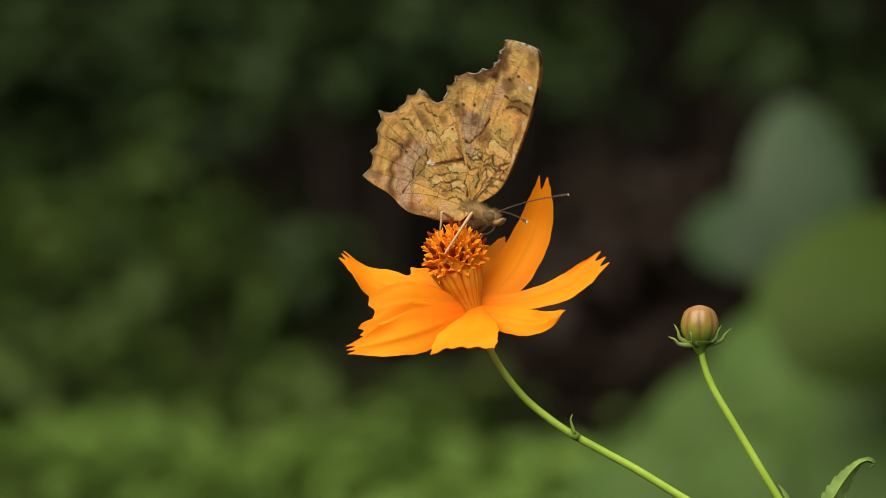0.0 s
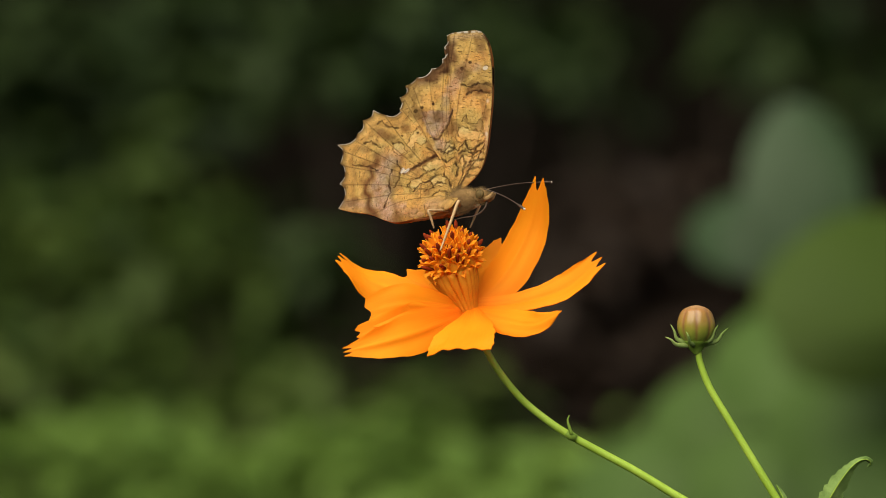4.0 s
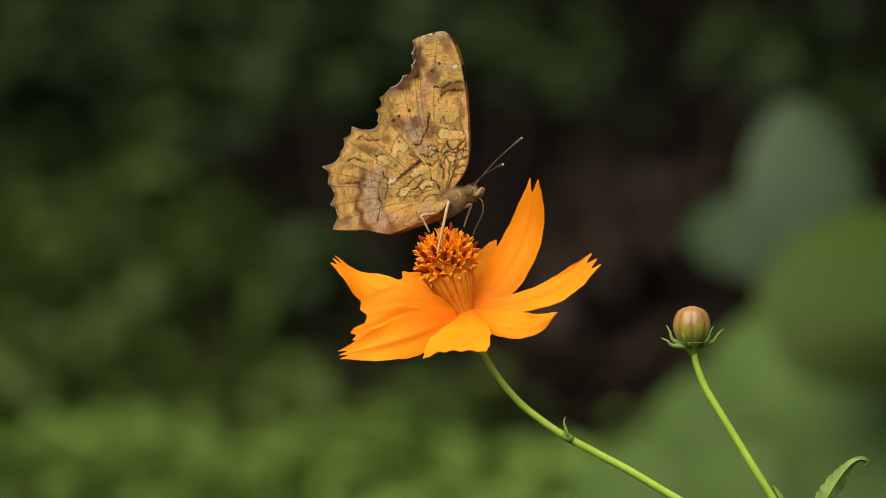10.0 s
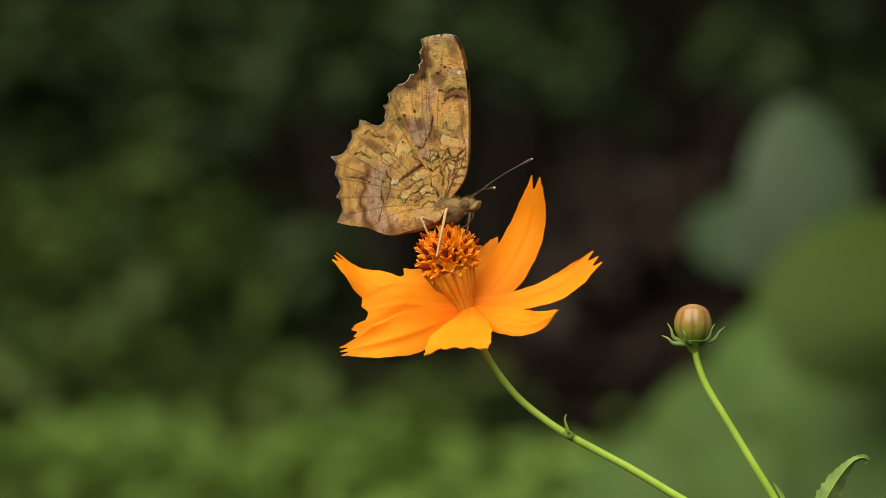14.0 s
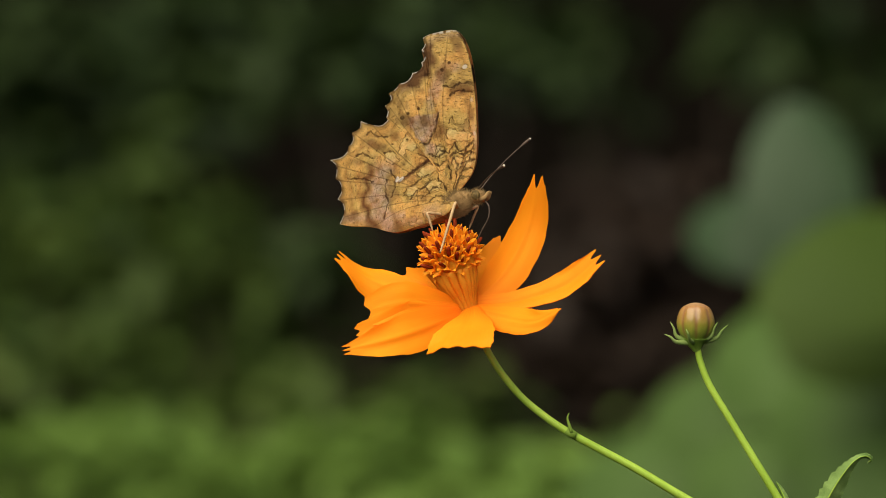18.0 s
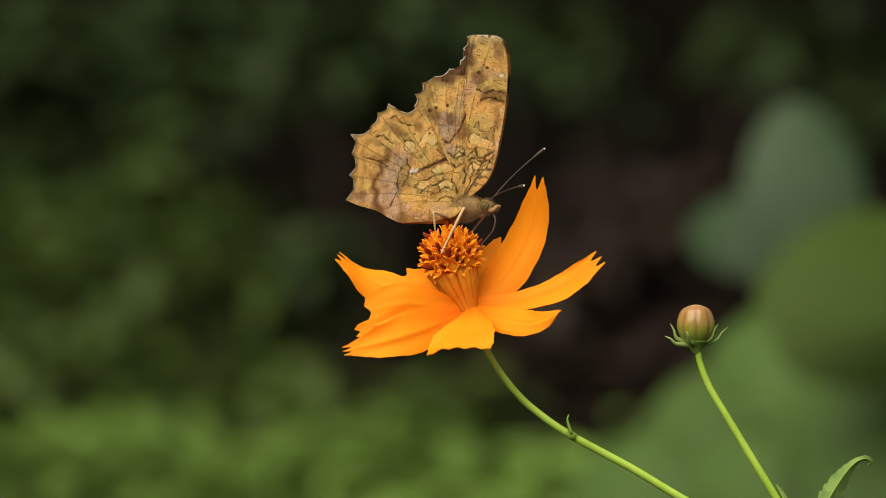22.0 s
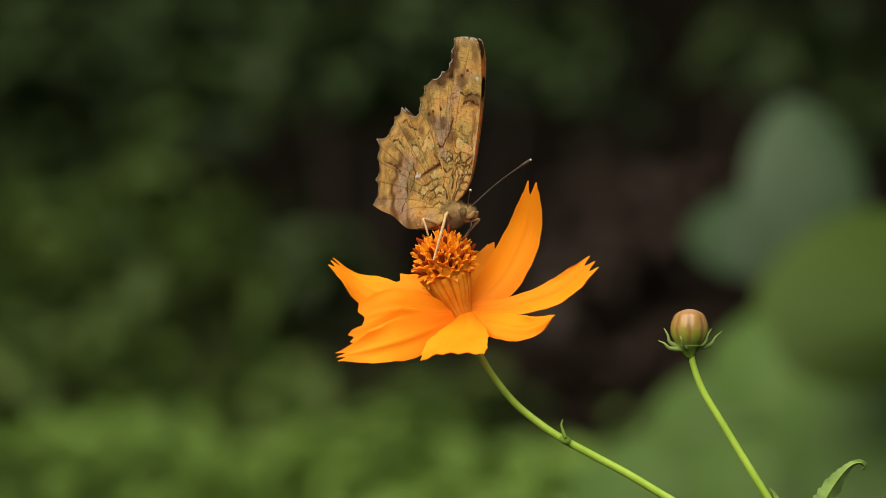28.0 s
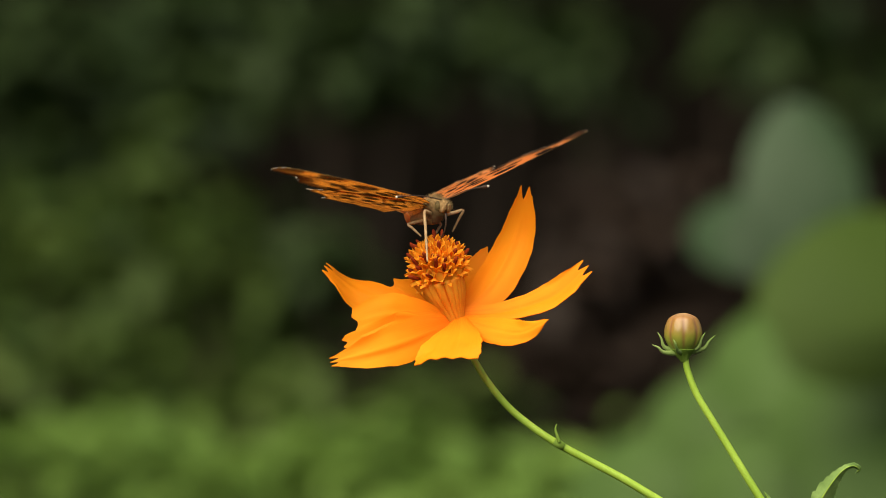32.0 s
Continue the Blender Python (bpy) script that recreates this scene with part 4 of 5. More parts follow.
FORE_SPOTS = ((801, 311, 6, 10, 0.3), (791, 279, 10, 16, 0.35), (820, 277, 7, 12, 0.3), (822, 226, 17, 18, 0.2), (758, 268, 11, 11, 0.4), (762, 228, 11, 15, 0.4), (780, 197, 11, 13, 0.4), (725, 214, 11, 13, 0.6), (852, 148, 17, 17, 0.0), (824, 150, 12, 12, 0.3))
HIND_SPOTS = ((760, 316, 13, 10, 0.4), (728, 286, 10, 12, 0.3), (744, 262, 9, 8, 0.4), (700, 262, 14, 10, 0.5), (690, 300, 11, 10, 0.2), (704, 330, 12, 9, 0.2), (676, 326, 9, 8, 0.0), (684, 354, 10, 8, 0.0), (664, 272, 11, 9, 0.3), (722, 346, 9, 8, 0.0))


def fore_upper(x, y, edge, vein, depth):
    m, zone = np.zeros(x.shape + (4,)), np.zeros(x.shape + (4,))
    r = rough_field(x, y)
    zone[..., 3] = 1
    m[..., 0] = np.maximum.reduce([blob(x, y, p, q, 1.4 * a, 1.4 * b, c) for p, q, a, b, c in FORE_SPOTS] + [0.15 * vein])
    # broad dark margin with paler flecks, dusky tip and costa
    m[..., 1] = np.maximum.reduce([0.95 * soft(depth, 25 + 6 * r, 5), 0.92 * blob(x, y, 822, 84, 46, 24), 0.75 * np.clip((edge - 0.94) * 30, 0, 1) * (x > 818), 0.5 * soft(np.abs(depth - 30 - 6 * r), 3, 4)])
    m[..., 0] = np.maximum.reduce([m[..., 0], 0.65 * soft(depth, 10 + 4 * r, 5), 0.6 * blob(x, y, 840, 84, 20, 16)])
    zone[..., 1] = np.maximum(0.5 * haze(x, y, 790, 338, 26, 22, 0.5), 0.5 * np.clip((edge - 0.955) * 40, 0, 1) * (x > 818) * (y > 200))
    m[..., 3] = 0.8 * soft(np.abs(depth - 34 - 4 * r), 5, 4) * (np.sin(y * 0.2 + x * 0.15) > 0)
    m[..., 2] = np.maximum(0.8 * soft(depth, 1.8, 0.8) * (np.sin(y * 0.36 + x * 0.22) > 0.1), 0.5 * blob(x, y, 850, 122, 7, 6))
    return m, zone


def hind_upper(x, y, edge, vein, depth):
    m, zone = np.zeros(x.shape + (4,)), np.zeros(x.shape + (4,))
    rad = np.hypot(x - 800, y - 350)
    r = rough_field(x, y)
    zone[..., 3] = 1
    m[..., 0] = np.maximum.reduce([blob(x, y, p, q, 1.35 * a, 1.35 * b, c) for p, q, a, b, c in HIND_SPOTS] + [0.2 * vein])
    m[..., 1] = np.maximum.reduce([0.85 * soft(depth, 7 + 2 * r, 3), 0.85 * soft(np.abs(depth - 25 - 4 * r), 5, 4) * (0.6 + 0.4 * np.sin(y * 0.24 + x * 0.05)), 0.75 * soft(np.abs(depth - 50 - 6 * r), 7, 5) * (np.sin(y * 0.24 + x * 0.05) > -0.2), 0.5 * soft(rad, 36, 22)])
    m[..., 0] = np.maximum.reduce([m[..., 0], 0.6 * soft(depth, 3.5 + 1.5 * r, 2), 0.5 * soft(np.abs(depth - 24 - 4 * r), 2, 3)])
    m[..., 3] = 0.6 * soft(np.abs(depth - 15 - 2 * r), 4, 3)
    zone[..., 1] = 0.6 * soft(rad, 60, 30)
    m[..., 2] = 0.75 * soft(depth, 1.8, 0.8) * (np.sin(y * 0.3 + x * 0.1) > 0.0)
    return m, zone


FORE_BASE, HIND_BASE = (805, 354), (803, 358)


def fore_rim():
    costa = glide([(813, 351), (843, 320), (856, 284), (862, 235), (866, 180), (865, 122), (858, 86), (847, 66)], 130)
    top = glide([(847, 66), (835, 63), (815, 64), (797, 66), (786, 70)], 60)
    outer = scallop([(786, 70), (781, 86), (780, 104), (773, 118), (756, 130), (736, 142), (714, 153), (709, 168), (700, 184), (702, 200)], 230, 7, -6.0)
    inner = glide([(702, 200), (715, 232), (745, 280), (785, 335), (800, 352)], 80)
    return np.vstack([costa[:-1], top[:-1], outer[:-1], inner])


def hind_rim():
    costa = glide([(801, 352), (790, 322), (768, 284), (738, 240), (706, 206)], 100)
    outer = [glide([(706, 206), (692, 214), (672, 209), (656, 201)], 45), glide([(656, 201), (653, 212), (645, 217), (637, 219)], 30), glide([(637, 219), (638, 230), (634, 238), (628, 242)], 32),
             glide([(628, 242), (624, 252), (612, 260), (592, 262)], 42), glide([(592, 262), (601, 272), (601, 284), (597, 296)], 36), glide([(597, 296), (604, 304), (605, 320), (596, 333)], 40),
             glide([(596, 333), (604, 341), (605, 358), (594, 378)], 46)]
    inner = glide([(594, 378), (660, 372.5), (730, 367), (800, 361)], 90)
    return np.vstack([costa[:-1]] + [o[:-1] for o in outer] + [inner])


def fold_rim():
    """The soft inner fold of the hindwing, which hugs the abdomen."""
    top = glide([(780, 362.5), (730, 366.5), (660, 372), (594, 377.5)], 60)
    under = glide([(594, 377.5), (616, 384), (650, 390), (676, 401), (700, 407), (735, 402), (775, 396), (803, 388), (812, 372)], 110)
    return np.vstack([top[:-1], under])


FORE_VEINS = [(805, 350, 800, 66, 6), (805, 350, 833, 64, 5), (805, 350, 783, 100, 6), (805, 350, 752, 132, 4), (805, 350, 722, 150, 2), (805, 350, 706, 176, 0), (805, 350, 705, 200, -3), (812, 340, 858, 180, -4)]
HIND_VEINS = [(800, 352, 672, 206, 4), (798, 352, 640, 220, 3), (796, 353, 620, 253, 2), (795, 354, 597, 272, 0), (794, 355, 601, 300, -2), (793, 356, 602, 335, -3), (792, 358, 606, 366, -3), (790, 362, 655, 390, -6)]


def hairs(spots, length, rng, spread=0.5, thin=0.000028):
    pieces = []
    for p, d in spots:
        d = (Vector(d).normalized() + Vector((rng.gauss(0, spread), rng.gauss(0, spread), rng.gauss(0, spread))) * 0.6).normalized()
        q = Vector(p)
        n = length * rng.uniform(0.6, 1.3)
        bend = Vector((rng.gauss(0, 0.15), rng.gauss(0, 0.15), rng.gauss(0, 0.15)))
        pieces.append(tube([q, q + d * n * 0.5, q + (d + bend).normalized() * n], [thin, thin * 0.8, thin * 0.2], 3, False))
    return joined(*pieces)


def fur_on(centre, sizes, n, rng, back=Vector((-0.4, 0, 0)), keep=None):
    out = []
    for k in range(n):
        h = 1 - 2 * (k + 0.5) / n
        a = 2.39996 * k
        r = math.sqrt(1 - h * h)
        d = Vector((r * math.cos(a), r * math.sin(a), h))
        if keep and not keep(d):
            continue
        p = Vector(centre) + Vector((d.x * sizes[0], d.y * sizes[1], d.z * sizes[2])) * 0.96
        out.append((p, d + back))
    return out


LEGS = {}
FEELERS = {}
TONGUE = {}
FEELER = 134


def butterfly():
    ob = new("butterfly")
    tagged(ob, "ochre-brown butterfly with ragged wing edges, perched on the orange flower", "butterfly")
    rng = random.Random(8)
    u = UNIT
    tilt = Matrix.Rotation(-0.20, 3, "Y")
    # thorax, abdomen and head
    tc = wing(809, 371)
    v, f = ball(tc, (33 * u, 13.5 * u, 22 * u), tilt, 18, 24, lambda h, a: 1 + 0.03 * math.sin(5 * a + 9 * h))
    thorax = part("thorax", mesh_of("thorax", v, f, FUR), ob, "furry tan thorax")
    v, f = hairs(fur_on(tc, (32 * u, 13.5 * u, 22 * u), 1900, rng, keep=lambda d: d.z > 0.05), 10.0 * u, rng)
    part("fur", mesh_of("thorax_fur", v, f, HAIR), thorax, "olive-tan fur on the back")["kind"] = "stuff"
    v, f = hairs(fur_on(tc, (32 * u, 13.5 * u, 22 * u), 2600, rng, Vector((-0.9, 0, 0)), keep=lambda d: d.z <= 0.05), 6.0 * u, rng, 0.5)
    part("belly_fur", mesh_of("belly_fur", v, f, DOWN), thorax, "short pale tan down below")["kind"] = "stuff"
    path = glide([tuple(wing(800, 380)), tuple(wing(770, 387)), tuple(wing(735, 393)), tuple(wing(705, 396)), tuple(wing(692, 396))], 40)
    rad = np.array([12, 13, 11.5, 8, 3]) * u
    rad = glide([(r,) for r in rad], 40)[:, 0] * (1 + 0.035 * np.cos(np.linspace(0, 9 * 2 * math.pi, 40)))
    v, f = tube(path, rad, 18)
    part("abdomen", mesh_of("abdomen", v, f, BELLY), ob, "tan segmented abdomen")
    hc = wing(846, 363)
    v, f = ball(hc, (14 * u, 14 * u, 13 * u), tilt, 14, 20)
    head = part("head", mesh_of("head", v, f, FUR), ob, "furry tan head")
    v, f = hairs(fur_on(hc, (14 * u, 14 * u, 13 * u), 420, rng, Vector((0.2, 0, 0.2))), 6 * u, rng)
    part("fur", mesh_of("head_fur", v, f, HAIR), head)["kind"] = "stuff"
    for s in (-1, 1):
        v, f = ball(hc + Vector((2 * u, s * 10.5 * u, 0.5 * u)), (8.6 * u, 5.6 * u, 9.2 * u), None, 16, 24)
        part("eye", mesh_of("eye", v, f, EYE_SKIN), head, "olive-brown compound eye")
        # palps before the face
        p = [hc + Vector((8 * u, s * 4 * u, -8 * u)), hc + Vector((18 * u, s * 4 * u, -5 * u)), hc + Vector((23 * u, s * 3.5 * u, 1 * u)), hc + Vector((27 * u, s * 3 * u, 5 * u))]
        v, f = tube(glide([tuple(q) for q in p], 12), np.array([4, 4.4, 4.6, 4.6, 4.4, 4.2, 3.8, 3.4, 3, 2.5, 1.8, 0.7]) * u, 8, True, 0.05)
        part("palp", mesh_of("palp", v, f, FUR), head)
        # antennae with dark clubs and pale tips
        root = hc + Vector((4 * u, s * 4 * u, 12 * u))
        along = np.linspace(0, 1, 48)
        pts = np.stack([along * FEELER * u, np.zeros(48), 4.5 * u * np.sin(math.pi * along)], 1)
        r = np.where(along < 0.80, 1.0, 1.0 + 1.6 * np.sin(np.clip((along - 0.80) / 0.2, 0, 1) * math.pi * 0.72))
        r = r * (1 + 0.10 * np.cos(np.arange(48) * math.pi))
        v, f = tube(pts, r * u, 7)
        ant = part("antenna", mesh_of("antenna", v, f, ANTENNA), ob, "thin dark antenna with a club")
        ant.location = root
        FEELERS[ant] = (s, root)
        v, f = ball((FEELER * u, 0, 0), (2.5 * u, 2.1 * u, 2.1 * u), None, 6, 8)
        part("antenna_tip", mesh_of("antenna_tip", v, f, TIP), ant, "pale tip")
    p = [hc + Vector((13 * u, 0, -8 * u)), hc + Vector((22 * u, 0, -22 * u)), hc + Vector((20 * u, 0, -42 * u)), hc + Vector((6 * u, 0, -62 * u)), hc + Vector((-4 * u, 0, -78 * u))]
    v, f = tube(glide([tuple(q - p[0]) for q in p], 24), np.linspace(1.7, 0.9, 24) * u, 8)
    tongue = part("proboscis", mesh_of("proboscis", v, f, ANTENNA), ob, "curved dark brown proboscis")
    tongue.location = p[0]
    TONGUE[tongue] = p[0]
    # four walking legs, their feet held on the florets
    rest = STAGE_INV @ body_pose(26.3, 2.7, -13.1, 20.7, 75.5)
    legs = (((809, 380, -8), (807, 371, -42), (778, 455, -80)), ((786, 388, -8), (756, 384, -34), (764, 416, -34)), ((824, 384, 6), (843, 375, 28), (831, 416, 20)), ((796, 390, 6), (782, 383, 44), (790, 416, 26)))
    for hip, knee, foot in legs:
        h, k, e = (rest.inverted() @ stage(*q) for q in (hip, knee, foot))
        ankle = k.lerp(e, 0.62)
        path = glide([tuple(h), tuple(h.lerp(k, 0.5)), tuple(k), tuple(k.lerp(ankle, 0.5)), tuple(ankle), tuple(ankle.lerp(e, 0.5)), tuple(e)], 31)
        rr = glide([(3.1,), (2.8,), (2.3,), (2.1,), (1.8,), (1.5,), (1.1,)], 31)[:, 0]
        rr[20:] *= 1 + 0.12 * np.cos(np.arange(11) * math.pi)
        v, f = tube(path - np.array(h), rr * (1.3 if foot[1] > 430 else 1.1) * u, 8, True, 0.06)
        leg = part("leg", mesh_of("leg", v, f, LEG), ob, "thin cream-coloured jointed leg")
        leg.location = h
        LEGS[leg] = (h, e)
    # wings
    wings = []
    for s, word in ((-1, "right"), (1, "left")):
        a = part("forewing", wing_mesh("forewing", FORE_BASE, fore_rim(), s, 1.2, FORE_VEINS, fore_under, fore_upper, (129, 418)), ob, "mottled ochre underside, orange black-spotted upperside, hooked tip")
        b = part("hindwing", wing_mesh("hindwing", HIND_BASE, hind_rim(), s, 3.4, HIND_VEINS, hind_under, hind_upper, (99, 364)), ob, "mottled ochre hindwing with ragged edge and small white mark")
        c = part("wing_fold", wing_mesh("wing_fold", HIND_BASE, fold_rim(), s, 3.4, HIND_VEINS[-2:], hind_under, hind_upper, (999, 999)), ob, "soft tan inner fold of the hindwing")
        wings.append((s, a, b, c))
    return ob, wings


# ---- what moves ----
# seconds, sideways, down, turn in degrees: the plant nodding in the air
SWAY = [
    (0, 7.5, -3.6, 0.44), (0.5, 7.1, -4.1, 0.33), (1, 9.2, -2.8, 0.52), (1.5, 2.7, -0.5, 0.08),
    (2, 6.9, -1.1, 0.29), (2.5, 4.9, -3.2, 0.44), (3, 8.6, -4.4, 0.60), (3.5, 6.0, -3.2, 0.34),
    (5.5, -2.7, 0.3, -0.04), (6, 0.0, 0.0, 0.00), (6.5, -4.9, -0.2, 0.01), (7, -3.4, 0.8, -0.01),
    (7.5, -4.9, -0.5, -0.02), (8, -4.8, -0.4, 0.00), (8.5, -3.7, -1.5, 0.06), (9, -6.9, 0.7, 0.05),
    (9.5, -2.0, -0.8, 0.03), (10, -6.8, 2.4, -0.20), (10.5, -1.3, -2.7, -0.01), (11, -5.0, 1.6, -0.22),
    (11.5, -4.9, 0.3, -0.17), (12, -1.8, 1.0, -0.19), (12.5, -4.6, -1.1, -0.18), (13, -4.2, -1.3, -0.12),
    (13.5, -4.7, -0.4, -0.24), (14, -4.6, -2.7, -0.01), (14.5, -4.9, -2.6, -0.18), (16.5, -3.8, -5.6, -0.14),
    (17, -4.0, -1.1, -0.17), (17.5, -5.2, -2.5, -0.11), (18, 0.0, -4.8, -0.06), (18.5, -1.8, -1.9, -0.17),
    (19, -0.5, -4.0, -0.00), (19.5, 3.2, -6.9, 0.27), (20, 1.8, -4.3, 0.18), (20.5, -0.6, -5.1, 0.11),
    (21, 4.6, -6.4, 0.26), (21.5, -1.4, -2.2, 0.03), (22, 0.5, -2.7, 0.14), (22.5, 0.1, -1.7, 0.07),
    (23, -4.9, 0.9, -0.25), (23.5, -1.2, -0.2, -0.03), (24, -2.6, -0.5, -0.14), (24.5, -6.5, 4.8, -0.20),
    (25, -3.9, -1.1, 0.15), (25.5, -3.6, 1.2, 0.07), (27.5, -10.0, 7.0, -0.16), (28, -10.9, 6.6, -0.06),
    (28.5, -15.1, 12.5, -0.32), (29, -10.2, 6.4, -0.13), (29.5, -8.7, 4.1, 0.16), (30, -10.5, 8.8, -0.08),
    (30.5, -13.5, 10.2, -0.08), (31, -11.1, 6.6, -0.09), (31.5, -13.3, 5.4, 0.13), (32, -22.2, 14.9, -0.26),
]
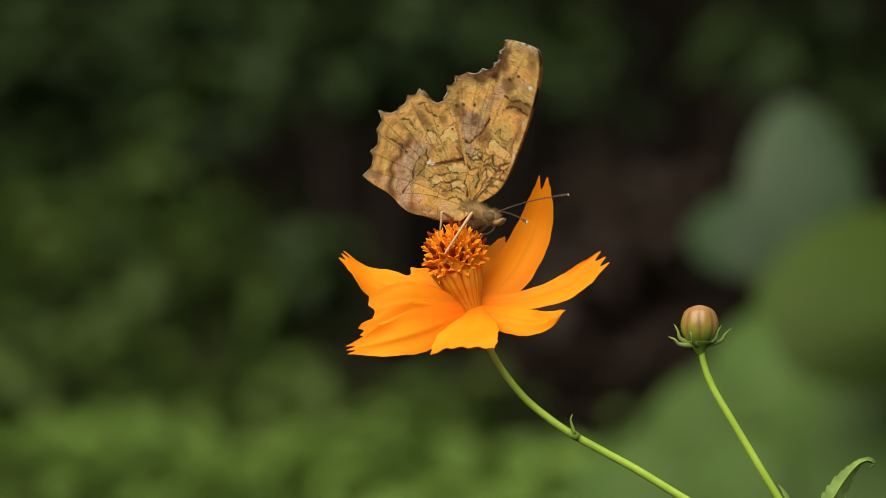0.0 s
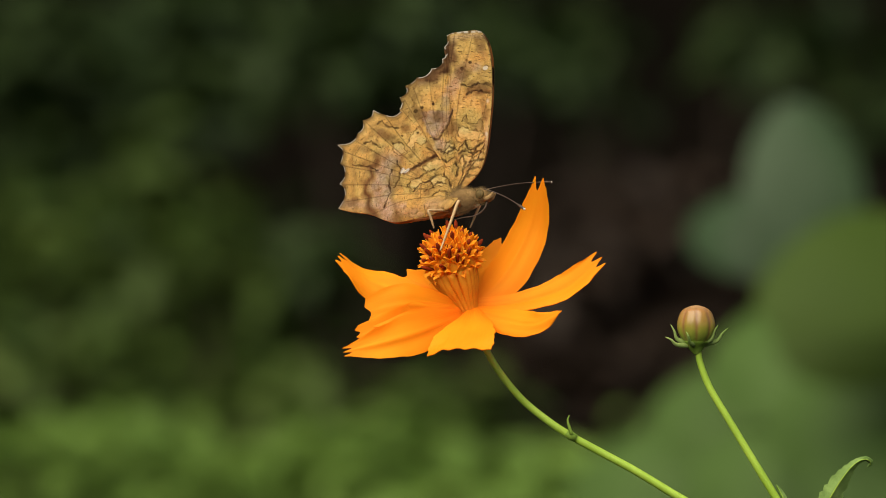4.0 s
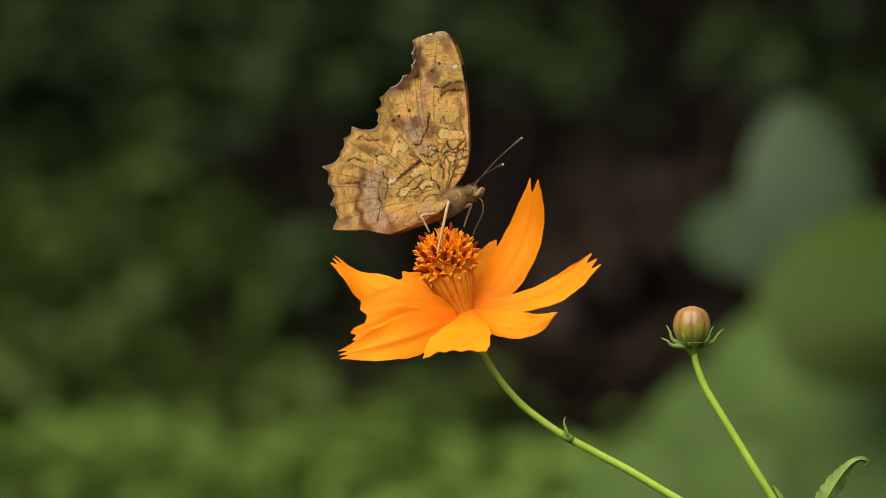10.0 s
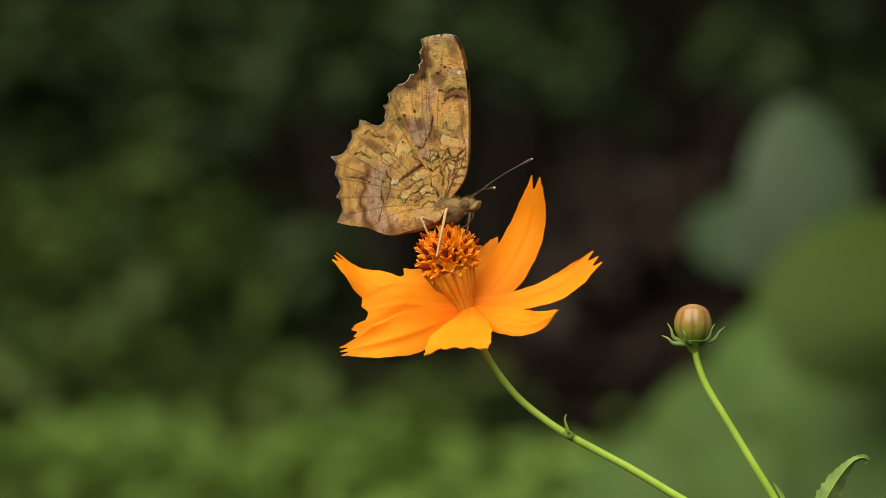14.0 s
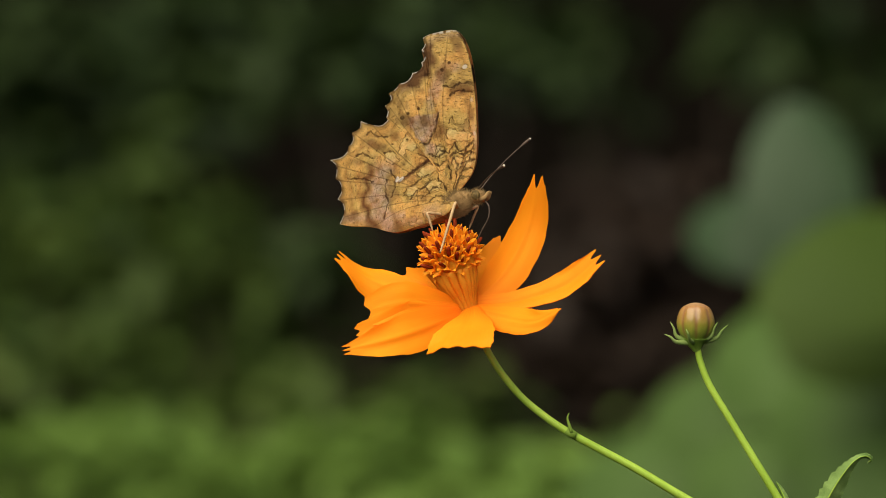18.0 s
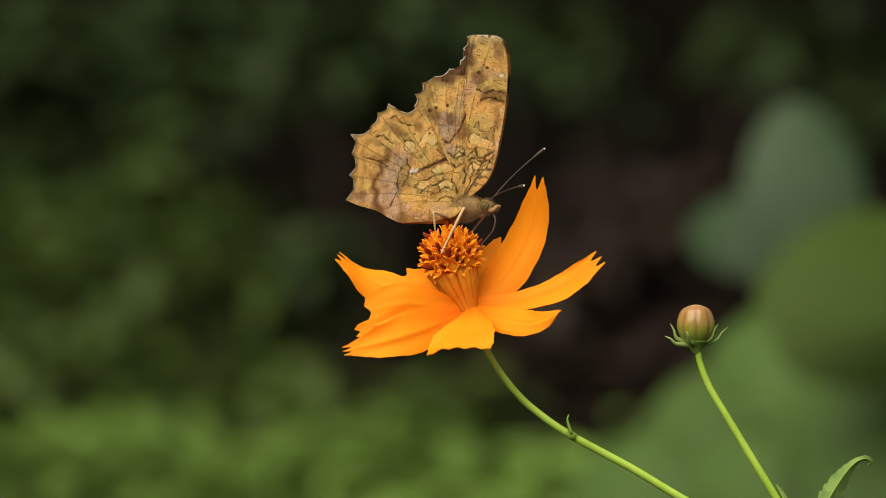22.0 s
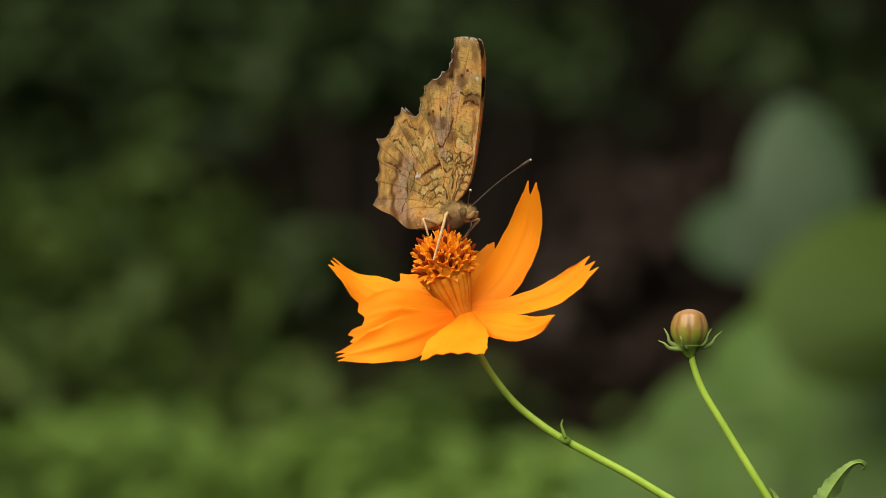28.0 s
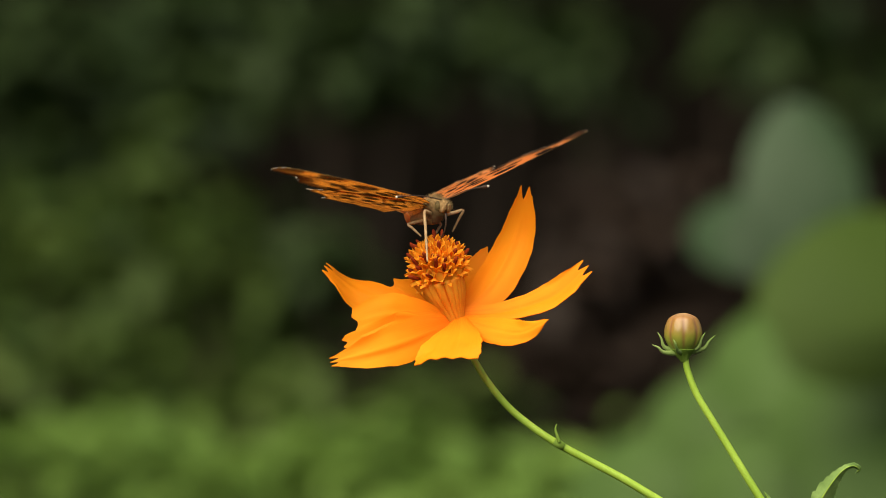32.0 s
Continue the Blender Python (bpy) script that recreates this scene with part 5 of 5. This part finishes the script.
# seconds, turn to the lens, nose up, roll (degrees), across, up (plan units), spread of the right and left wings, further droop of the hindwings (degrees)
FLIGHT = [
    (0, 32.8, -15.4, -10.0, 49.4, 68.5, 1.2, 1.1, 0.5), (0.5, 30.6, 0.3, -15.7, 40.5, 89.7, 1.0, 1.2, 0.2),
    (1, 32.7, -12.3, -12.0, 49.9, 71.2, 1.2, 1.1, 0.5), (1.5, 28.5, 1.9, -16.1, 33.4, 88.0, 1.0, 1.2, 0.1),
    (2, 31.2, -8.7, -12.9, 44.7, 74.6, 1.1, 1.1, 0.3), (2.5, 32.2, -16.4, -11.9, 48.0, 67.3, 1.1, 1.1, 0.5),
    (3, 33.7, -18.2, -11.1, 52.6, 66.8, 1.2, 1.1, 0.5), (3.5, 26.1, 4.9, -17.5, 36.2, 93.0, 1.0, 1.2, 0.1),
    (5.5, 26.3, 2.7, -13.2, 19.2, 75.6, 1.1, 1.1, 0.0), (6, 26.3, 2.7, -13.1, 20.7, 75.5, 1.1, 1.1, 0.0),
    (6.5, 26.3, 3.2, -13.5, 16.2, 76.4, 1.1, 1.1, -0.0), (7, 26.5, 3.2, -13.5, 16.3, 75.3, 1.1, 1.1, 0.0),
    (7.5, 26.7, 3.5, -13.3, 14.9, 77.5, 1.1, 1.1, 0.1), (8, 26.7, 3.8, -13.7, 15.0, 77.3, 1.1, 1.1, 0.1),
    (8.5, 26.7, 3.8, -13.3, 16.4, 78.3, 1.1, 1.1, -0.0), (9, 28.8, -1.5, -12.6, 16.7, 70.1, 1.1, 1.1, 0.1),
    (9.5, 27.3, 3.5, -14.1, 18.5, 78.0, 0.9, 1.3, 0.0), (10, 27.5, 13.0, -13.5, 9.3, 88.2, 1.5, 1.1, 0.0),
    (10.2, 27.2, 12.6, -6.0, 11.8, 85.7, 4.0, 7.0, 1.5), (10.3, 27.0, 12.4, -2.2, 14.6, 84.5, 19.0, 21.0, 2.2),
    (10.4, 26.8, 12.2, 1.6, 17.4, 83.3, 40.0, 38.0, 2.9), (10.5, 26.7, 12.0, 5.3, 20.3, 82.0, 49.9, 63.4, 3.7),
    (10.6, 27.3, 13.1, 4.5, 17.8, 83.5, 73.0, 76.0, 1.7), (10.7, 27.9, 14.2, 3.7, 15.3, 85.0, 83.0, 88.0, -0.3),
    (10.8, 28.5, 15.3, 2.8, 12.9, 86.5, 85.5, 89.5, -2.2), (11, 29.7, 17.4, 1.2, 8.0, 89.4, 85.5, 89.4, -6.2),
    (11.2, 30.1, 14.2, -0.2, 8.1, 83.1, 76.0, 72.0, -4.9), (11.3, 30.3, 12.5, -0.9, 8.1, 79.9, 69.0, 62.0, -4.3),
    (11.4, 30.5, 10.9, -1.5, 8.1, 76.7, 61.0, 50.0, -3.6), (11.5, 30.8, 9.2, -2.2, 8.2, 73.6, 53.7, 43.4, -3.0),
    (11.6, 30.6, 9.8, -3.3, 8.1, 73.6, 42.0, 27.0, -2.4), (11.8, 30.4, 10.9, -5.4, 8.1, 73.7, 9.0, 11.0, -1.1),
    (11.9, 30.2, 11.4, -6.4, 8.0, 73.8, 1.5, 2.5, -0.4), (12, 30.1, 12.0, -7.5, 8.0, 73.9, 1.0, 1.2, 0.2),
    (12.5, 35.0, 8.8, -5.6, 1.9, 72.7, 1.1, 1.1, 0.1), (13, 33.0, 12.9, -4.3, 4.7, 76.1, 1.2, 1.1, 0.1),
    (13.5, 32.7, 13.0, -5.7, 1.9, 74.8, 1.1, 1.1, 0.1), (14, 34.8, 6.1, -5.4, 6.0, 72.8, 1.1, 1.1, 0.2),
    (14.5, 32.7, 11.0, -6.0, 5.1, 77.1, 1.1, 1.1, 0.1), (16.5, 28.8, 10.4, -9.7, 14.4, 84.0, 1.1, 1.1, 0.1),
    (17, 29.4, 10.9, -9.3, 12.5, 79.8, 1.1, 1.1, 0.1), (17.5, 31.3, 2.1, -10.3, 18.1, 73.6, 1.1, 1.1, 0.1),
    (18, 28.7, 10.0, -10.1, 21.1, 85.0, 1.1, 1.1, 0.0), (18.5, 30.7, 10.9, -10.0, 15.0, 83.2, 1.1, 1.1, -0.0),
    (19, 37.2, -4.7, -8.9, 24.9, 68.3, 1.1, 1.1, 0.3), (19.5, 34.8, -10.4, -9.3, 36.8, 66.3, 1.1, 1.1, 0.3),
    (20, 34.7, -3.3, -9.7, 31.0, 72.8, 1.1, 1.1, 0.2), (20.5, 32.4, -8.5, -10.9, 35.8, 70.4, 1.1, 1.1, 0.3),
    (21, 26.4, -1.3, -14.3, 41.2, 82.5, 1.1, 1.1, 0.1), (21.5, 26.9, -1.0, -13.9, 33.6, 78.7, 1.1, 1.1, 0.2),
    (22, 28.4, -2.6, -12.7, 35.8, 76.5, 1.1, 1.1, 0.2), (22.5, 28.0, 0.3, -13.0, 33.0, 79.0, 1.1, 1.1, 0.2),
    (23, 25.2, 6.4, -13.5, 23.9, 85.0, 1.1, 1.1, 0.1), (23.5, 26.3, -1.8, -16.8, 29.1, 73.6, 1.0, 1.2, 0.2),
    (24, 25.0, 0.8, -17.0, 24.2, 75.7, 1.0, 1.2, 0.2), (24.5, 28.4, 3.3, -12.9, 19.1, 74.8, 1.1, 1.1, 0.1),
    (25, 30.6, -9.1, -11.9, 33.2, 67.2, 1.1, 1.1, 0.3), (25.5, 28.1, -6.3, -13.0, 35.7, 68.6, 1.1, 1.1, 0.2),
    (27.5, 50.1, -7.2, -5.9, 20.7, 60.4, 1.1, 1.1, -0.1), (28, 53.9, -3.0, -5.0, 16.1, 66.4, 1.1, 1.1, -0.4),
    (28.5, 63.6, 1.8, -2.7, 5.9, 67.4, 1.1, 1.1, -0.4), (29, 69.5, 2.7, 1.7, 1.0, 79.1, 3.0, 5.0, -0.6),
    (29.1, 69.3, 0.5, 2.9, -2.0, 83.5, 11.1, 8.4, -0.6), (29.2, 68.6, 2.6, 4.1, -7.6, 88.4, 24.2, 24.2, -0.6),
    (29.3, 72.7, -1.4, 5.1, -10.3, 96.4, 49.8, 48.6, -0.7), (29.4, 77.7, -0.7, 5.6, 0.4, 87.5, 76.4, 77.4, -2.7),
    (29.5, 67.3, 2.1, 5.7, -7.7, 84.1, 80.8, 83.5, -5.1), (29.7, 66.5, -1.8, 6.7, -11.0, 91.9, 77.3, 75.2, 0.8),
    (29.9, 66.7, -5.8, 6.1, -8.3, 83.0, 62.8, 58.2, -0.6), (30, 59.0, -3.6, 4.5, -2.4, 77.9, 53.7, 50.6, -2.5),
    (30.1, 61.9, -6.9, 3.2, 3.1, 77.5, 39.8, 30.0, 1.6), (30.3, 59.1, -11.6, 2.9, -3.2, 78.0, 15.3, 4.1, 0.7),
    (30.5, 60.0, -7.2, 1.7, -0.8, 66.4, -0.5, 5.7, -0.2), (30.8, 64.9, -2.3, 2.0, -4.8, 69.2, 1.5, 1.5, -1.1),
    (31, 68.5, 2.9, 2.6, -5.3, 77.5, 6.1, -0.5, -2.1), (31.2, 69.1, 2.8, 2.5, -5.6, 73.2, 2.6, 2.0, -3.3),
    (31.3, 69.8, -1.6, 2.6, -12.0, 79.2, 10.6, 1.8, -4.8), (31.4, 69.7, -8.6, 2.2, -16.3, 85.8, 24.6, 14.4, -6.7),
    (31.5, 70.5, -1.5, 1.1, -13.7, 87.4, 50.4, 44.4, -9.0), (31.6, 72.8, 1.1, 1.1, -17.0, 90.1, 80.2, 70.7, -13.9),
    (31.8, 72.2, 1.5, 1.3, -16.8, 86.8, 84.6, 75.3, -9.6), (32, 71.0, -1.4, 1.0, -15.0, 76.7, 77.6, 66.0, -0.5),
]

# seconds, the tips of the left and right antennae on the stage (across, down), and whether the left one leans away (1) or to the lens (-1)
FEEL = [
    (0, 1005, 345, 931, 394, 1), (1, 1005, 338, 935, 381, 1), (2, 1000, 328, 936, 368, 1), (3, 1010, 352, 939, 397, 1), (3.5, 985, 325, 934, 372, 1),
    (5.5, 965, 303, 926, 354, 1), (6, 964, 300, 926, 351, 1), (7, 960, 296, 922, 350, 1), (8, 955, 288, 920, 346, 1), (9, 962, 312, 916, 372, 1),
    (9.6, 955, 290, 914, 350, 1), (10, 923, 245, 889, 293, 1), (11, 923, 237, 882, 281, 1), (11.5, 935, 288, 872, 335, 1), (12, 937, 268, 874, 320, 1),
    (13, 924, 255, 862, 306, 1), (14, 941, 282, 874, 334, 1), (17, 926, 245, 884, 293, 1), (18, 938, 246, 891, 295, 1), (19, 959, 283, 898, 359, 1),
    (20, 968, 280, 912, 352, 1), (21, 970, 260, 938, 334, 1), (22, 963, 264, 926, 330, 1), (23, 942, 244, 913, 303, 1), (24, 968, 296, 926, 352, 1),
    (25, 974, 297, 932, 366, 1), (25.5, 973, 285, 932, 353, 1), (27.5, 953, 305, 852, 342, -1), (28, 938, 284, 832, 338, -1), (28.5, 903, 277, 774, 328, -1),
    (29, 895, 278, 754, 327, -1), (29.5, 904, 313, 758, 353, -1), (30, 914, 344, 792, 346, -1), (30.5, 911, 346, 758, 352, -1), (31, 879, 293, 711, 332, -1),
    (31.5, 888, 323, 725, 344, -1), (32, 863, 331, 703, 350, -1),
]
# seconds, degrees by which the proboscis is drawn back
SIP = [(0, 50), (9.5, 50), (10, 0), (11, 8), (11.5, 40), (14.5, 46), (16.5, 5), (17, 0), (18.5, 5), (19, 46), (20, 40), (20.5, 10), (21, 0), (22, 0), (23, 5), (23.5, 30), (24, 44), (25.5, 30), (28, 26), (32, 20)]


def plant_pose(x, y, a):
    m = Matrix.Translation(SWING + Vector((x, 0, -y)) * UNIT) @ Matrix.Rotation(radians(a), 4, "Y") @ Matrix.Translation(-SWING)
    return STAGE @ m @ Matrix.Translation(ROOT)


def body_pose(yaw, pitch, roll, x, z):
    r = Matrix.Rotation(radians(-yaw), 4, "Z") @ Matrix.Rotation(radians(-pitch), 4, "Y") @ Matrix.Rotation(radians(roll), 4, "X")
    return STAGE @ Matrix.Translation(Vector((x, 0, z)) * UNIT) @ r


def motions():
    walk(plant, [(t, plant_pose(x, y, a)) for t, x, y, a in SWAY])
    rows = [(r[0], body_pose(*r[1:6])) for r in FLIGHT]
    walk(fly, rows)
    for s, fore, hind, fold in wings:
        spread = [(r[0], Matrix.Translation(HINGE) @ Matrix.Rotation(radians(-s * (r[6] if s < 0 else r[7])), 4, HINGE_AXIS)) for r in FLIGHT]
        walk(fore, spread)
        walk(hind, [(r[0], Matrix.Translation(HINGE) @ Matrix.Rotation(radians(-s * (r[6] + r[8] if s < 0 else r[7] + max(r[8], -1.0))), 4, HINGE_AXIS)) for r in FLIGHT])
        walk(fold, [(r[0], Matrix.Translation(HINGE) @ Matrix.Rotation(radians(-s * 0.42 * (r[6] if s < 0 else r[7])), 4, HINGE_AXIS)) for r in FLIGHT])
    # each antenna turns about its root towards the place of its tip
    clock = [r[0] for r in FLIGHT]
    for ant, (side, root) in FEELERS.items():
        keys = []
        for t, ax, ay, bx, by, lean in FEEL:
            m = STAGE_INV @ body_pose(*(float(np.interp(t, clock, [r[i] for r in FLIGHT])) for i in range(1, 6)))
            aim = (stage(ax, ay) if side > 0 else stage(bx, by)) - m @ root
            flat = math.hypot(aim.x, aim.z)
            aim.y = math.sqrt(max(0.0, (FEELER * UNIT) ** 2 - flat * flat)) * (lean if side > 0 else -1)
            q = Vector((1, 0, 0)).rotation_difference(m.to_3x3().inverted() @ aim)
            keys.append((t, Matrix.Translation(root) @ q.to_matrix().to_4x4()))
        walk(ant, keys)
    for tongue, root in TONGUE.items():
        walk(tongue, [(t, Matrix.Translation(root) @ Matrix.Rotation(radians(a), 4, "Y")) for t, a in SIP])
    # each leg turns about its hip so that its foot stays on the disc
    times = [r[0] for r in SWAY]
    calm = body_pose(26.3, 2.7, -13.1, 20.7, 75.5)
    home = plant_pose(0, 0, 0).inverted()
    for leg, (hip, foot) in LEGS.items():
        anchor = home @ calm @ foot
        keys = []
        for t, m in rows:
            x, y, a = (float(np.interp(t, times, [r[i] for r in SWAY])) for i in (1, 2, 3))
            goal = m.inverted() @ plant_pose(x, y, a) @ anchor
            q = (foot - hip).rotation_difference(goal - hip)
            keys.append((t, Matrix.Translation(hip) @ q.to_matrix().to_4x4()))
        walk(leg, keys)


ground()
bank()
plants_behind()
broad_plant()
plant = cosmos()
fly, wings = butterfly()
plant.matrix_world = plant_pose(0, 0, 0)
fly.matrix_world = body_pose(26.3, 2.7, -13.1, 20.7, 75.5)
motions()
